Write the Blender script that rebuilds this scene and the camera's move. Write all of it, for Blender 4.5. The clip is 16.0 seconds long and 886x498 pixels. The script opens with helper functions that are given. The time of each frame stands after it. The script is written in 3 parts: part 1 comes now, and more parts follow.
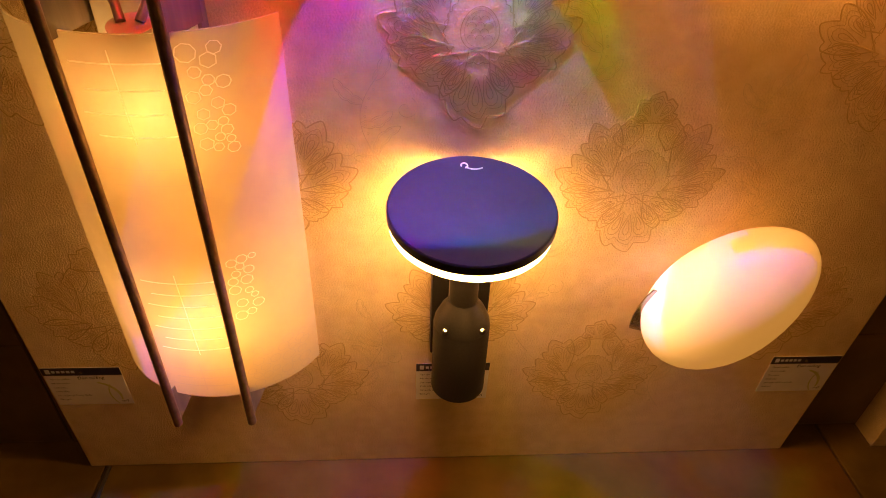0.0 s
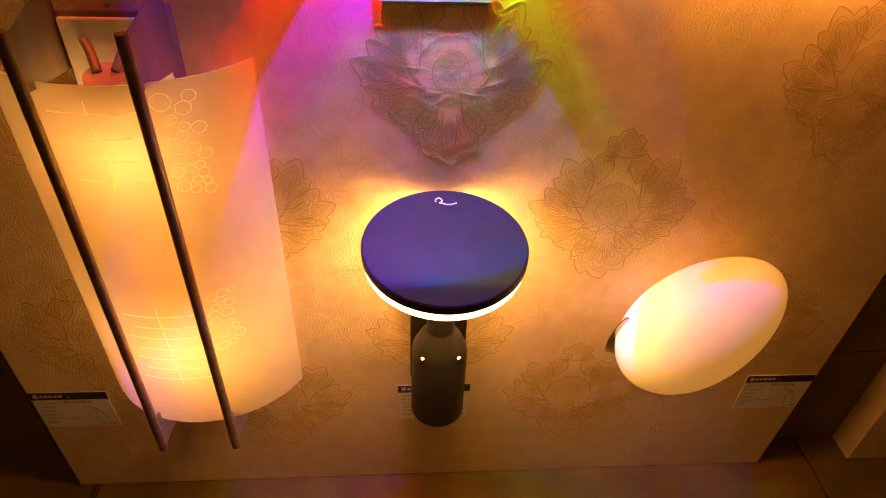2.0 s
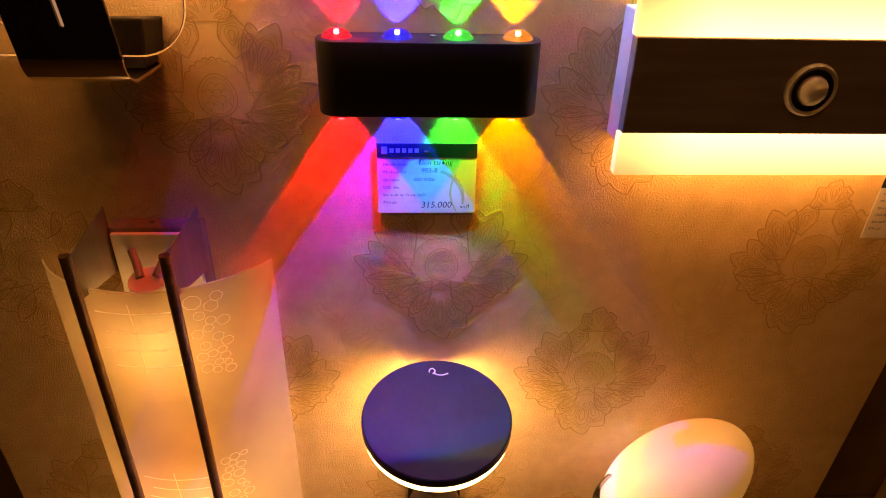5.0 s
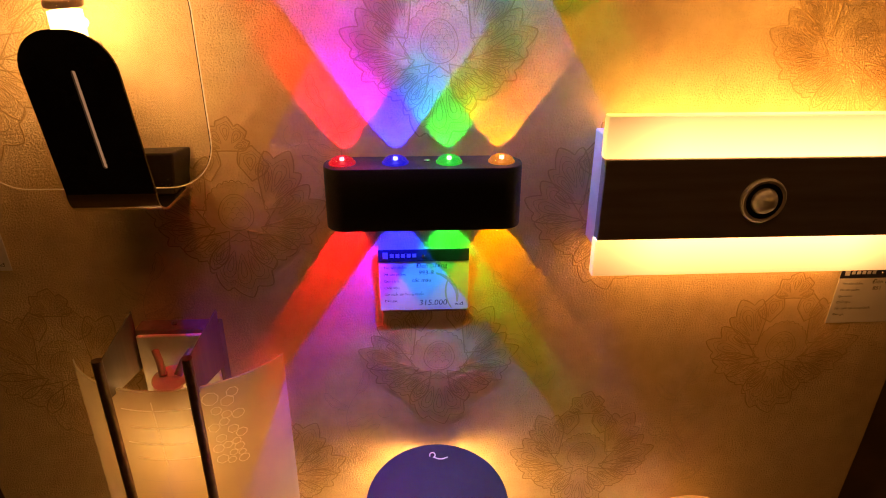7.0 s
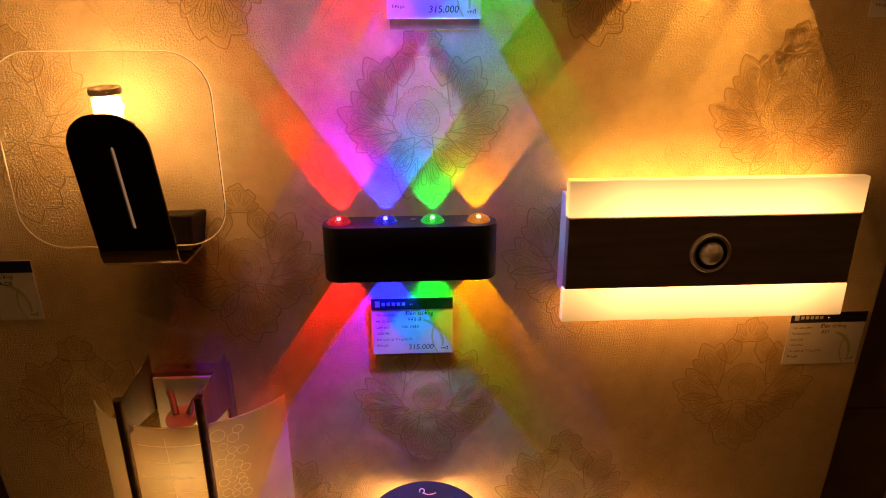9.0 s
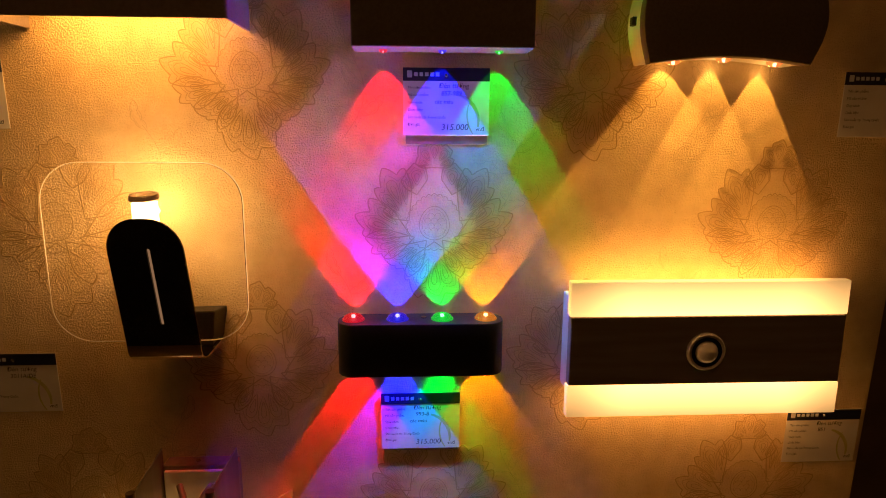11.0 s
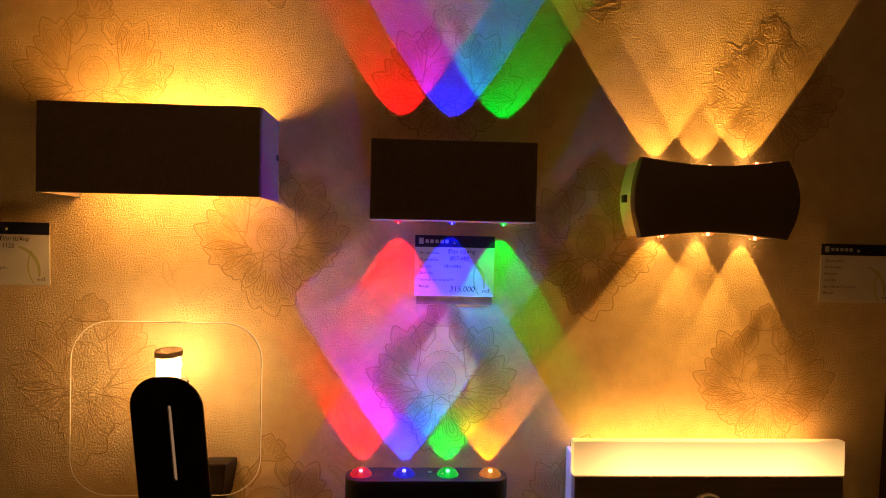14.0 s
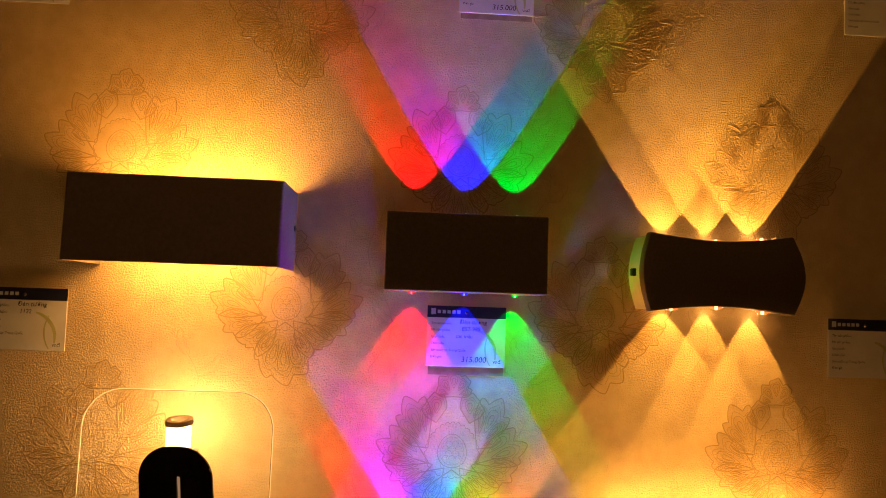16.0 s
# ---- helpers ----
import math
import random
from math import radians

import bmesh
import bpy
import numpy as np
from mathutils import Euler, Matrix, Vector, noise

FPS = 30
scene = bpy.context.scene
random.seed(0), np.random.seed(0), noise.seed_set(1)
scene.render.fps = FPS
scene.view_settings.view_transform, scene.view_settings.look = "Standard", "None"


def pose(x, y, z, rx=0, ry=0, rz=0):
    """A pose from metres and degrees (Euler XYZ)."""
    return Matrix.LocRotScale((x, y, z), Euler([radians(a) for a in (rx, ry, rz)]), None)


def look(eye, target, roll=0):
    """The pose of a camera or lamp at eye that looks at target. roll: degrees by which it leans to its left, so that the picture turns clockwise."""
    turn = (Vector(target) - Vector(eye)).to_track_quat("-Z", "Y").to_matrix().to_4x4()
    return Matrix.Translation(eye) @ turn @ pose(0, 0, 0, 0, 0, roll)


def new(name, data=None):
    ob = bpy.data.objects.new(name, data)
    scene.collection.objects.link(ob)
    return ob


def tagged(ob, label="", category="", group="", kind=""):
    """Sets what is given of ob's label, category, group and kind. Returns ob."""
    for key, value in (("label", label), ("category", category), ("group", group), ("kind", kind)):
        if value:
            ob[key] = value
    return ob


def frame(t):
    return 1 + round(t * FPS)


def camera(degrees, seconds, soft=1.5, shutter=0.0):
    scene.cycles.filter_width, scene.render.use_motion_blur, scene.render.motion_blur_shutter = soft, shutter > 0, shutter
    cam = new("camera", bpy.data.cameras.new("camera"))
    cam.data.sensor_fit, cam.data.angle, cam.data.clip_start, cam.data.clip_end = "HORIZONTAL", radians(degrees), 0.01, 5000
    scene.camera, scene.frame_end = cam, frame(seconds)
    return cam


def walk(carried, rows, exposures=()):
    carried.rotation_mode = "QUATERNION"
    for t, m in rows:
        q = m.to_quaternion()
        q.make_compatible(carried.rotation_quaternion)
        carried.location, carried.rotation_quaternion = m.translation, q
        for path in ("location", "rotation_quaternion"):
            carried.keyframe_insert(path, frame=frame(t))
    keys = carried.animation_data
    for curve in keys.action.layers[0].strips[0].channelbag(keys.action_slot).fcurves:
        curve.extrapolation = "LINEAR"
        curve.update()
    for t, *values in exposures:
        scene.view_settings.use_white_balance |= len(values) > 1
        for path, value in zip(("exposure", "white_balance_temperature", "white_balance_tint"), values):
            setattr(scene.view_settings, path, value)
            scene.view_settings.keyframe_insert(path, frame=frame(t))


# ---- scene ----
cam = camera(70.4, 16.0, soft=1.0)
PATH = [
    (0, (-0.058, -0.613, 0.887), (0.069, 0.977, -0.32), 2.5),
    (0.5, (-0.052, -0.616, 0.898), (0.073, 0.962, -0.325), 2.4),
    (1, (-0.051, -0.606, 0.905), (0.063, 0.971, -0.32), 2.2),
    (1.5, (-0.039, -0.605, 0.92), (0.1, 0.971, -0.303), 2.7),
    (2, (-0.034, -0.601, 0.932), (0.1, 0.977, -0.29), 2.4),
    (2.5, (-0.032, -0.606, 0.949), (0.105, 0.996, -0.24), 2.8),
    (3, (-0.033, -0.612, 0.971), (0.094, 1.02, -0.179), 2.6),
    (3.5, (-0.03, -0.616, 0.992), (0.099, 1.045, -0.115), 2.7),
    (4, (-0.027, -0.617, 1.018), (0.1, 1.065, -0.057), 2.4),
    (4.5, (-0.023, -0.617, 1.039), (0.102, 1.09, 0.005), 2.0),
    (5, (-0.019, -0.624, 1.059), (0.088, 1.119, 0.086), 1.4),
    (7.5, (-0.011, -0.68, 1.14), (0.095, 1.152, 0.345), 0.0),
    (8, (0.001, -0.704, 1.143), (0.117, 1.14, 0.376), 0.1),
    (8.5, (0.004, -0.727, 1.153), (0.102, 1.14, 0.442), 0.0),
    (9, (0.005, -0.745, 1.162), (0.095, 1.142, 0.505), -0.3),
    (11.5, (-0.016, -0.793, 1.194), (0.101, 1.179, 0.877), 0.7),
    (12, (-0.015, -0.801, 1.206), (0.109, 1.178, 0.949), 1.0),
    (12.5, (-0.018, -0.807, 1.221), (0.101, 1.179, 1.021), 0.9),
    (13, (-0.019, -0.813, 1.228), (0.099, 1.179, 1.097), 0.9),
    (13.5, (-0.026, -0.824, 1.24), (0.071, 1.173, 1.175), 1.2),
    (14, (-0.028, -0.828, 1.249), (0.079, 1.169, 1.219), 1.2),
    (14.5, (-0.038, -0.827, 1.255), (0.064, 1.17, 1.256), 1.6),
    (15, (-0.044, -0.834, 1.259), (0.048, 1.164, 1.309), 1.9),
    (15.5, (-0.047, -0.839, 1.259), (0.053, 1.156, 1.372), 2.0),
    (16, (-0.047, -0.842, 1.256), (0.058, 1.148, 1.432), 1.9),
]
walk(cam, [(t, look(eye, target, roll)) for t, eye, target, roll in PATH],
     [(0, 0.98, 7000, 9), (3, 0.78, 7650, 16), (5, 0.46, 7200, 16), (7.5, -0.08, 6800, 12), (9, -0.28, 6600, 9), (12, -0.27, 6400, 5), (14, -0.22, 6300, 3), (16, 0.05, 6250, 0)])

# ---- world, exposure ----
world = bpy.data.worlds.new("dim_showroom")
scene.world = world
world.use_nodes = True
world.node_tree.nodes["Background"].inputs[0].default_value = (1.0, 0.50, 0.18, 1)
world.node_tree.nodes["Background"].inputs[1].default_value = 0.02

WARM = (1.0, 0.280, 0.045)
RED, BLUE, GREEN, AMBER = (1.0, 0.004, 0.014), (0.004, 0.007, 1.0), (0.002, 1.0, 0.045), (1.0, 0.32, 0.0)
SHADE_WARM = (1.0, 0.36, 0.045)


def lamp(name, kind, at, power, colour, target=None, radius=0.0015, cone=60.0, edge=0.1, size=(0.1, 0.02)):
    data = bpy.data.lights.new(name, kind)
    data.energy, data.color = power, colour
    if kind == "AREA":
        data.shape, data.size, data.size_y = "RECTANGLE", size[0], size[1]
    else:
        data.shadow_soft_size = radius
    if kind == "SPOT":
        data.spot_size, data.spot_blend = radians(cone), edge
    ob = new(name, data)
    ob.matrix_world = look(at, target) if target else pose(*at)
    return tagged(ob, kind="light")


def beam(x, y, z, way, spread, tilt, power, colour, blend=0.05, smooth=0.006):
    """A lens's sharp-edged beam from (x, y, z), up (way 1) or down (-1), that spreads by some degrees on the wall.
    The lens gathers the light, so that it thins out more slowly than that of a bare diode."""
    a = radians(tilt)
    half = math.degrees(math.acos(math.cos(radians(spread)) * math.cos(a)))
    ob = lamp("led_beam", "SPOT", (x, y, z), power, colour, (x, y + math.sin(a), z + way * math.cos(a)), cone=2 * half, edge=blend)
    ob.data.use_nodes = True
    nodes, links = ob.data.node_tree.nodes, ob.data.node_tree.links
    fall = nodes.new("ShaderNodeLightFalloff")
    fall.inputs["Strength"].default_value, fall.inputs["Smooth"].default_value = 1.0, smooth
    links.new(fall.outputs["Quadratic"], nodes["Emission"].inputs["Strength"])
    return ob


# ---- materials ----
def material(name):
    m = bpy.data.materials.new(name)
    m.use_nodes = True
    return m, m.node_tree.nodes, m.node_tree.links, m.node_tree.nodes["Principled BSDF"]


def noise_node(nodes, links, scale, detail=3.0, stretch=(1, 1, 1), rough=0.55):
    co, mp, n = nodes.new("ShaderNodeTexCoord"), nodes.new("ShaderNodeMapping"), nodes.new("ShaderNodeTexNoise")
    mp.inputs["Scale"].default_value = stretch
    n.inputs["Scale"].default_value, n.inputs["Detail"].default_value, n.inputs["Roughness"].default_value = scale, detail, rough
    links.new(co.outputs["Object"], mp.inputs["Vector"])
    links.new(mp.outputs["Vector"], n.inputs["Vector"])
    return n


def ramp(nodes, links, source, low, high, a=0.35, b=0.65):
    r = nodes.new("ShaderNodeValToRGB")
    r.color_ramp.elements[0].position, r.color_ramp.elements[0].color = a, (*low, 1)
    r.color_ramp.elements[1].position, r.color_ramp.elements[1].color = b, (*high, 1)
    links.new(source, r.inputs["Fac"])
    return r


def maths(nodes, links, op, a, b):
    n = nodes.new("ShaderNodeMath")
    n.operation = op
    for slot, v in zip(n.inputs, (a, b)):
        if isinstance(v, (int, float)):
            slot.default_value = v
        else:
            links.new(v, slot)
    return n.outputs[0]


def bump(nodes, links, shader, height, strength, distance):
    b = nodes.new("ShaderNodeBump")
    b.inputs["Strength"].default_value, b.inputs["Distance"].default_value = strength, distance
    links.new(height, b.inputs["Height"])
    links.new(b.outputs["Normal"], shader.inputs["Normal"])


def surface(name, low, high, rough, scale=60.0, metal=0.0, relief=0.0, relief_scale=300.0, stretch=(1, 1, 1), spread=0.06, coat=0.0):
    m, nodes, links, p = material(name)
    n = noise_node(nodes, links, scale, 4, stretch)
    links.new(ramp(nodes, links, n.outputs["Fac"], low, high).outputs["Color"], p.inputs["Base Color"])
    p.inputs["Metallic"].default_value, p.inputs["Coat Weight"].default_value = metal, coat
    fine = noise_node(nodes, links, relief_scale, 3, stretch)
    links.new(maths(nodes, links, "ADD", rough - spread / 2, maths(nodes, links, "MULTIPLY", n.outputs["Fac"], spread)), p.inputs["Roughness"])
    if relief:
        bump(nodes, links, p, fine.outputs["Fac"], 0.6, relief)
    return m


def glowing(name, colour, strength, base=(0.8, 0.8, 0.8)):
    m, nodes, links, p = material(name)
    p.inputs["Base Color"].default_value = (*base, 1)
    p.inputs["Emission Color"].default_value = (*colour, 1)
    p.inputs["Emission Strength"].default_value = strength
    p.inputs["Roughness"].default_value = 0.35
    return m


def wallpaper(name, dark, light, relief=0.0036):
    """Cream embossed paper: orange-peel grains, fine weave and slow stains."""
    m, nodes, links, p = material(name)
    big, mid = noise_node(nodes, links, 5, 3), noise_node(nodes, links, 42, 4)
    tone = maths(nodes, links, "ADD", maths(nodes, links, "MULTIPLY", big.outputs["Fac"], 0.55), maths(nodes, links, "MULTIPLY", mid.outputs["Fac"], 0.45))
    links.new(ramp(nodes, links, tone, dark, light, 0.38, 0.62).outputs["Color"], p.inputs["Base Color"])
    p.inputs["Roughness"].default_value, p.inputs["Specular IOR Level"].default_value = 0.52, 0.35
    grain = noise_node(nodes, links, 430, 4.0, (1, 1, 1), 0.62)
    weave = noise_node(nodes, links, 260, 2.0, (0.16, 1, 1.7))
    swell = noise_node(nodes, links, 120, 2.0)
    patch = noise_node(nodes, links, 16, 2.0)
    amount = maths(nodes, links, "MULTIPLY", grain.outputs["Fac"], maths(nodes, links, "ADD", 0.35, maths(nodes, links, "MULTIPLY", patch.outputs["Fac"], 1.1)))
    h = maths(nodes, links, "ADD", amount, maths(nodes, links, "MULTIPLY", weave.outputs["Fac"], 0.16))
    h = maths(nodes, links, "ADD", h, maths(nodes, links, "MULTIPLY", swell.outputs["Fac"], 0.14))
    bump(nodes, links, p, h, 1.0, relief)
    return m


def frosted(name, tint, clear, diffuse_part=0.35):
    """Satin glass: scatters light through, lets a little pass straight, faint gloss on top."""
    m, nodes, links, p = material(name)
    out = nodes["Material Output"]
    through_it, see, mix, mix2 = (nodes.new("ShaderNode" + k) for k in ("BsdfTranslucent", "BsdfTransparent", "MixShader", "MixShader"))
    p.inputs["Base Color"].default_value, p.inputs["Roughness"].default_value = (*tint, 1), 0.3
    n = noise_node(nodes, links, 30, 3)
    links.new(ramp(nodes, links, n.outputs["Fac"], tuple(0.93 * c for c in tint), tint).outputs["Color"], through_it.inputs["Color"])
    mix.inputs[0].default_value, mix2.inputs[0].default_value = diffuse_part, clear
    links.new(through_it.outputs[0], mix.inputs[1])
    links.new(p.outputs[0], mix.inputs[2])
    links.new(mix.outputs[0], mix2.inputs[1])
    links.new(see.outputs[0], mix2.inputs[2])
    links.new(mix2.outputs[0], out.inputs["Surface"])
    return m


def glass(name, tint=(1, 1, 1), rough=0.02):
    m, nodes, links, p = material(name)
    p.inputs["Base Color"].default_value = (*tint, 1)
    p.inputs["Transmission Weight"].default_value, p.inputs["Roughness"].default_value, p.inputs["IOR"].default_value = 1.0, rough, 1.45
    return m


PAPER = wallpaper("embossed_wallpaper", (0.64, 0.475, 0.25), (0.77, 0.605, 0.36))
PRINT = surface("raised_gold_print", (0.43, 0.29, 0.115), (0.52, 0.365, 0.16), 0.45, 40, relief=0.0002)
STEM = surface("raised_stem_print", (0.52, 0.39, 0.20), (0.62, 0.48, 0.28), 0.45, 40, relief=0.0002)
PRINT_FILL = wallpaper("printed_leaf", (0.615, 0.445, 0.22), (0.735, 0.565, 0.315), 0.0036)
TILE = surface("dark_brown_wall_tile", (0.13, 0.088, 0.042), (0.18, 0.12, 0.06), 0.35, 14)
GROUT = surface("dark_grout", (0.012, 0.009, 0.006), (0.02, 0.014, 0.01), 0.8, 60)
FLOOR = surface("polished_beige_tile", (0.075, 0.046, 0.012), (0.12, 0.076, 0.02), 0.15, 7, spread=0.12)
PLASTER = surface("shop_plaster", (0.10, 0.075, 0.05), (0.15, 0.11, 0.075), 0.8, 6)
BLACK = surface("black_sand_paint", (0.010, 0.009, 0.009), (0.017, 0.015, 0.014), 0.42, 500, relief=0.00015, relief_scale=1500)
BLACK.node_tree.nodes["Principled BSDF"].inputs["Specular IOR Level"].default_value = 0.28
GLOSS_BLACK = surface("satin_black_lacquer", (0.012, 0.012, 0.016), (0.02, 0.02, 0.026), 0.2, 25, spread=0.08, coat=0.2)
# Blue-violet in the base stands in for beam light reflected on the disc.
DISC_BLUE_SHEEN = surface("black_with_blue_sheen", (0.007, 0.006, 0.024), (0.011, 0.010, 0.034), 0.62, 25, spread=0.06)
DISC_BLUE_SHEEN.node_tree.nodes["Principled BSDF"].inputs["Specular IOR Level"].default_value = 0.22
GREY = surface("brushed_grey_metal", (0.25, 0.21, 0.18), (0.33, 0.28, 0.24), 0.5, 90, 0.2, stretch=(0.08, 1, 1))
TAUPE = surface("matt_taupe_paint", (0.12, 0.092, 0.07), (0.155, 0.12, 0.092), 0.55, 300, relief=0.0001, relief_scale=1200)
BOX_PAINT = surface("satin_taupe_paint", (0.20, 0.165, 0.14), (0.25, 0.21, 0.18), 0.5, 300, relief=0.0001, relief_scale=1200)
WHITE = surface("white_enamel", (0.70, 0.67, 0.62), (0.80, 0.77, 0.72), 0.4, 40)
STEEL = surface("polished_steel", (0.42, 0.40, 0.38), (0.55, 0.53, 0.50), 0.25, 50, 1.0, stretch=(1, 1, 0.05))
BRONZE = surface("bronze_rod_metal", (0.15, 0.10, 0.065), (0.23, 0.155, 0.10), 0.36, 80, 0.45)
DULL_STEEL = surface("dull_brushed_steel", (0.20, 0.17, 0.145), (0.28, 0.24, 0.20), 0.42, 70, 0.6, stretch=(1, 1, 0.1))
CHROME = surface("chrome_plate", (0.75, 0.73, 0.70), (0.85, 0.83, 0.80), 0.12, 20, 1.0)
DARK_METAL = surface("dark_grey_metal", (0.025, 0.022, 0.020), (0.04, 0.035, 0.03), 0.4, 80, 0.3)
CERAMIC = surface("pink_ceramic", (0.74, 0.62, 0.56), (0.80, 0.70, 0.64), 0.45, 60)
COPPER = surface("copper_pin", (0.30, 0.27, 0.23), (0.38, 0.34, 0.30), 0.4, 60, 0.3)
CARD = surface("white_card", (0.72, 0.70, 0.68), (0.80, 0.79, 0.77), 0.35, 20, coat=0.25)
EDGE_SHADOW = surface("brown_edge_shadow", (0.30, 0.20, 0.12), (0.38, 0.27, 0.17), 0.4, 60)
NAVY = surface("navy_printed_band", (0.012, 0.014, 0.035), (0.018, 0.02, 0.05), 0.35, 60)
INK = surface("black_ink", (0.012, 0.012, 0.018), (0.02, 0.02, 0.03), 0.5, 200)
SWASH = surface("pale_olive_swash", (0.50, 0.50, 0.22), (0.58, 0.58, 0.28), 0.4, 60)
PALE = surface("pale_grey_print", (0.52, 0.53, 0.58), (0.60, 0.61, 0.66), 0.4, 60)
FROST = frosted("frosted_glass_shade", (0.66, 0.59, 0.46), 0.09, 0.20)
# Bulb light painted in: one etching, bright near the bulbs, dark elsewhere.
UNLIT_ETCH = frosted("etched_line_unlit", (0.55, 0.50, 0.44), 0.0, 0.3)
LIT_ETCH = frosted("etched_line_lit", (1.0, 0.98, 0.94), 0.0, 0.05)
CLEAR = glass("clear_glass")
RING_GLOW = glowing("lit_diffuser_ring", (1.0, 0.50, 0.145), 19.0)


def acrylic():
    """Edge-lit frosted acrylic: brightest where the hidden strip feeds it, along the plate and away from the ends."""
    m, nodes, links, p = material("lit_acrylic")
    p.inputs["Base Color"].default_value, p.inputs["Roughness"].default_value = (0.8, 0.76, 0.68, 1), 0.4
    p.inputs["Emission Color"].default_value = (1.0, 0.50, 0.16, 1)
    co, xyz = nodes.new("ShaderNodeTexCoord"), nodes.new("ShaderNodeSeparateXYZ")
    links.new(co.outputs["Object"], xyz.inputs[0])
    near = nodes.new("ShaderNodeMapRange")
    near.inputs["From Min"].default_value, near.inputs["From Max"].default_value = 0.090, 0.046
    near.inputs["To Min"].default_value, near.inputs["To Max"].default_value = 1.4, 4.4
    links.new(maths(nodes, links, "ABSOLUTE", maths(nodes, links, "SUBTRACT", xyz.outputs["Z"], 0.0865), 0), near.inputs["Value"])
    ends = nodes.new("ShaderNodeMapRange")
    ends.interpolation_type = "SMOOTHSTEP"
    ends.inputs["From Min"].default_value, ends.inputs["From Max"].default_value = 0.178, 0.095
    ends.inputs["To Min"].default_value, ends.inputs["To Max"].default_value = 0.45, 1.0
    links.new(maths(nodes, links, "ABSOLUTE", xyz.outputs["X"], 0), ends.inputs["Value"])
    links.new(maths(nodes, links, "MULTIPLY", near.outputs[0], ends.outputs[0]), p.inputs["Emission Strength"])
    return m


ACRYLIC_GLOW = acrylic()
BULB_GLOW = glowing("lit_bulb", (1.0, 0.60, 0.20), 12.0)
SHADED_BULB = glowing("lit_shaded_bulb", (1.0, 0.60, 0.20), 7.0)
OPAL_GLOW = glowing("lit_opal_glass", (1.0, 0.43, 0.08), 0.23, (0.80, 0.76, 0.70))


# ---- mesh tools ----
def root(name, at, label, category, group=""):
    ob = new(name)
    ob.location = at
    ob.empty_display_size = 0.02
    return tagged(ob, label, category, group)


def top_of(ob):
    while ob.parent:
        ob = ob.parent
    return ob


def part(name, bm, mat, parent, label="", smooth=False):
    """Links a bmesh built in world places as one mesh under a thing or a part."""
    me = bpy.data.meshes.new(name)
    bmesh.ops.recalc_face_normals(bm, faces=bm.faces[:])
    bm.to_mesh(me)
    bm.free()
    for m in mat if isinstance(mat, (list, tuple)) else [mat]:
        me.materials.append(m)
    if smooth:
        me.shade_smooth()
        me.set_sharp_from_angle(angle=radians(38))
    ob = new(name, me)
    if parent:
        me.transform(Matrix.Translation(-top_of(parent).location))
        ob.parent = parent
    return tagged(ob, label)


def solid(name, bm, mat, label="", category="", kind="", group=""):
    """A mesh that is a thing, or a piece of the setting, by itself."""
    return tagged(part(name, bm, mat, None), label, category, group, kind)


def box(x0, x1, y0, y1, z0, z1, bevel=0.0, segments=2, bm=None):
    bm = bm or bmesh.new()
    made = bmesh.ops.create_cube(bm, size=1.0, matrix=Matrix.LocRotScale(((x0 + x1) / 2, (y0 + y1) / 2, (z0 + z1) / 2), None, (abs(x1 - x0), abs(y1 - y0), abs(z1 - z0))))
    if bevel:
        edges = list({e for v in made["verts"] for e in v.link_edges})
        bmesh.ops.bevel(bm, geom=edges, offset=bevel, segments=segments, affect="EDGES", profile=0.5)
    return bm


def prism(outline, y0, y1, bevel=0.0, segments=2, axis="y"):
    """A closed outline (x, z) pushed along y, or (x, y) along z, with softened rims."""
    bm = bmesh.new()
    place = (lambda a, b, d: (a, d, b)) if axis == "y" else (lambda a, b, d: (a, b, d))
    near, far = ([bm.verts.new(place(a, b, d)) for a, b in outline] for d in (y0, y1))
    caps = [bm.faces.new(near), bm.faces.new(far[::-1])]
    for i in range(len(outline)):
        j = (i + 1) % len(outline)
        bm.faces.new((near[i], far[i], far[j], near[j]))
    if bevel:
        bmesh.ops.recalc_face_normals(bm, faces=bm.faces[:])
        bmesh.ops.bevel(bm, geom=[e for f in caps for e in f.edges], offset=bevel, segments=segments, affect="EDGES", profile=0.5)
    return bm


def lathe(profile, at, tilt=0.0, steps=48, bm=None):
    """A profile of (radius, height) turned about the upright through at, tilted about x by some degrees."""
    bm = bm or bmesh.new()
    m = Matrix.Translation(at) @ Matrix.Rotation(radians(tilt), 4, "X")
    rings = []
    for r, h in profile:
        if r < 1e-6:
            rings.append([bm.verts.new(m @ Vector((0, 0, h)))] * steps)
        else:
            rings.append([bm.verts.new(m @ Vector((r * math.cos(2 * math.pi * i / steps), r * math.sin(2 * math.pi * i / steps), h))) for i in range(steps)])
    for a, b in zip(rings, rings[1:]):
        for i in range(steps):
            vs = list(dict.fromkeys((a[i], a[(i + 1) % steps], b[(i + 1) % steps], b[i])))
            if len(vs) > 2:
                bm.faces.new(vs)
    return bm


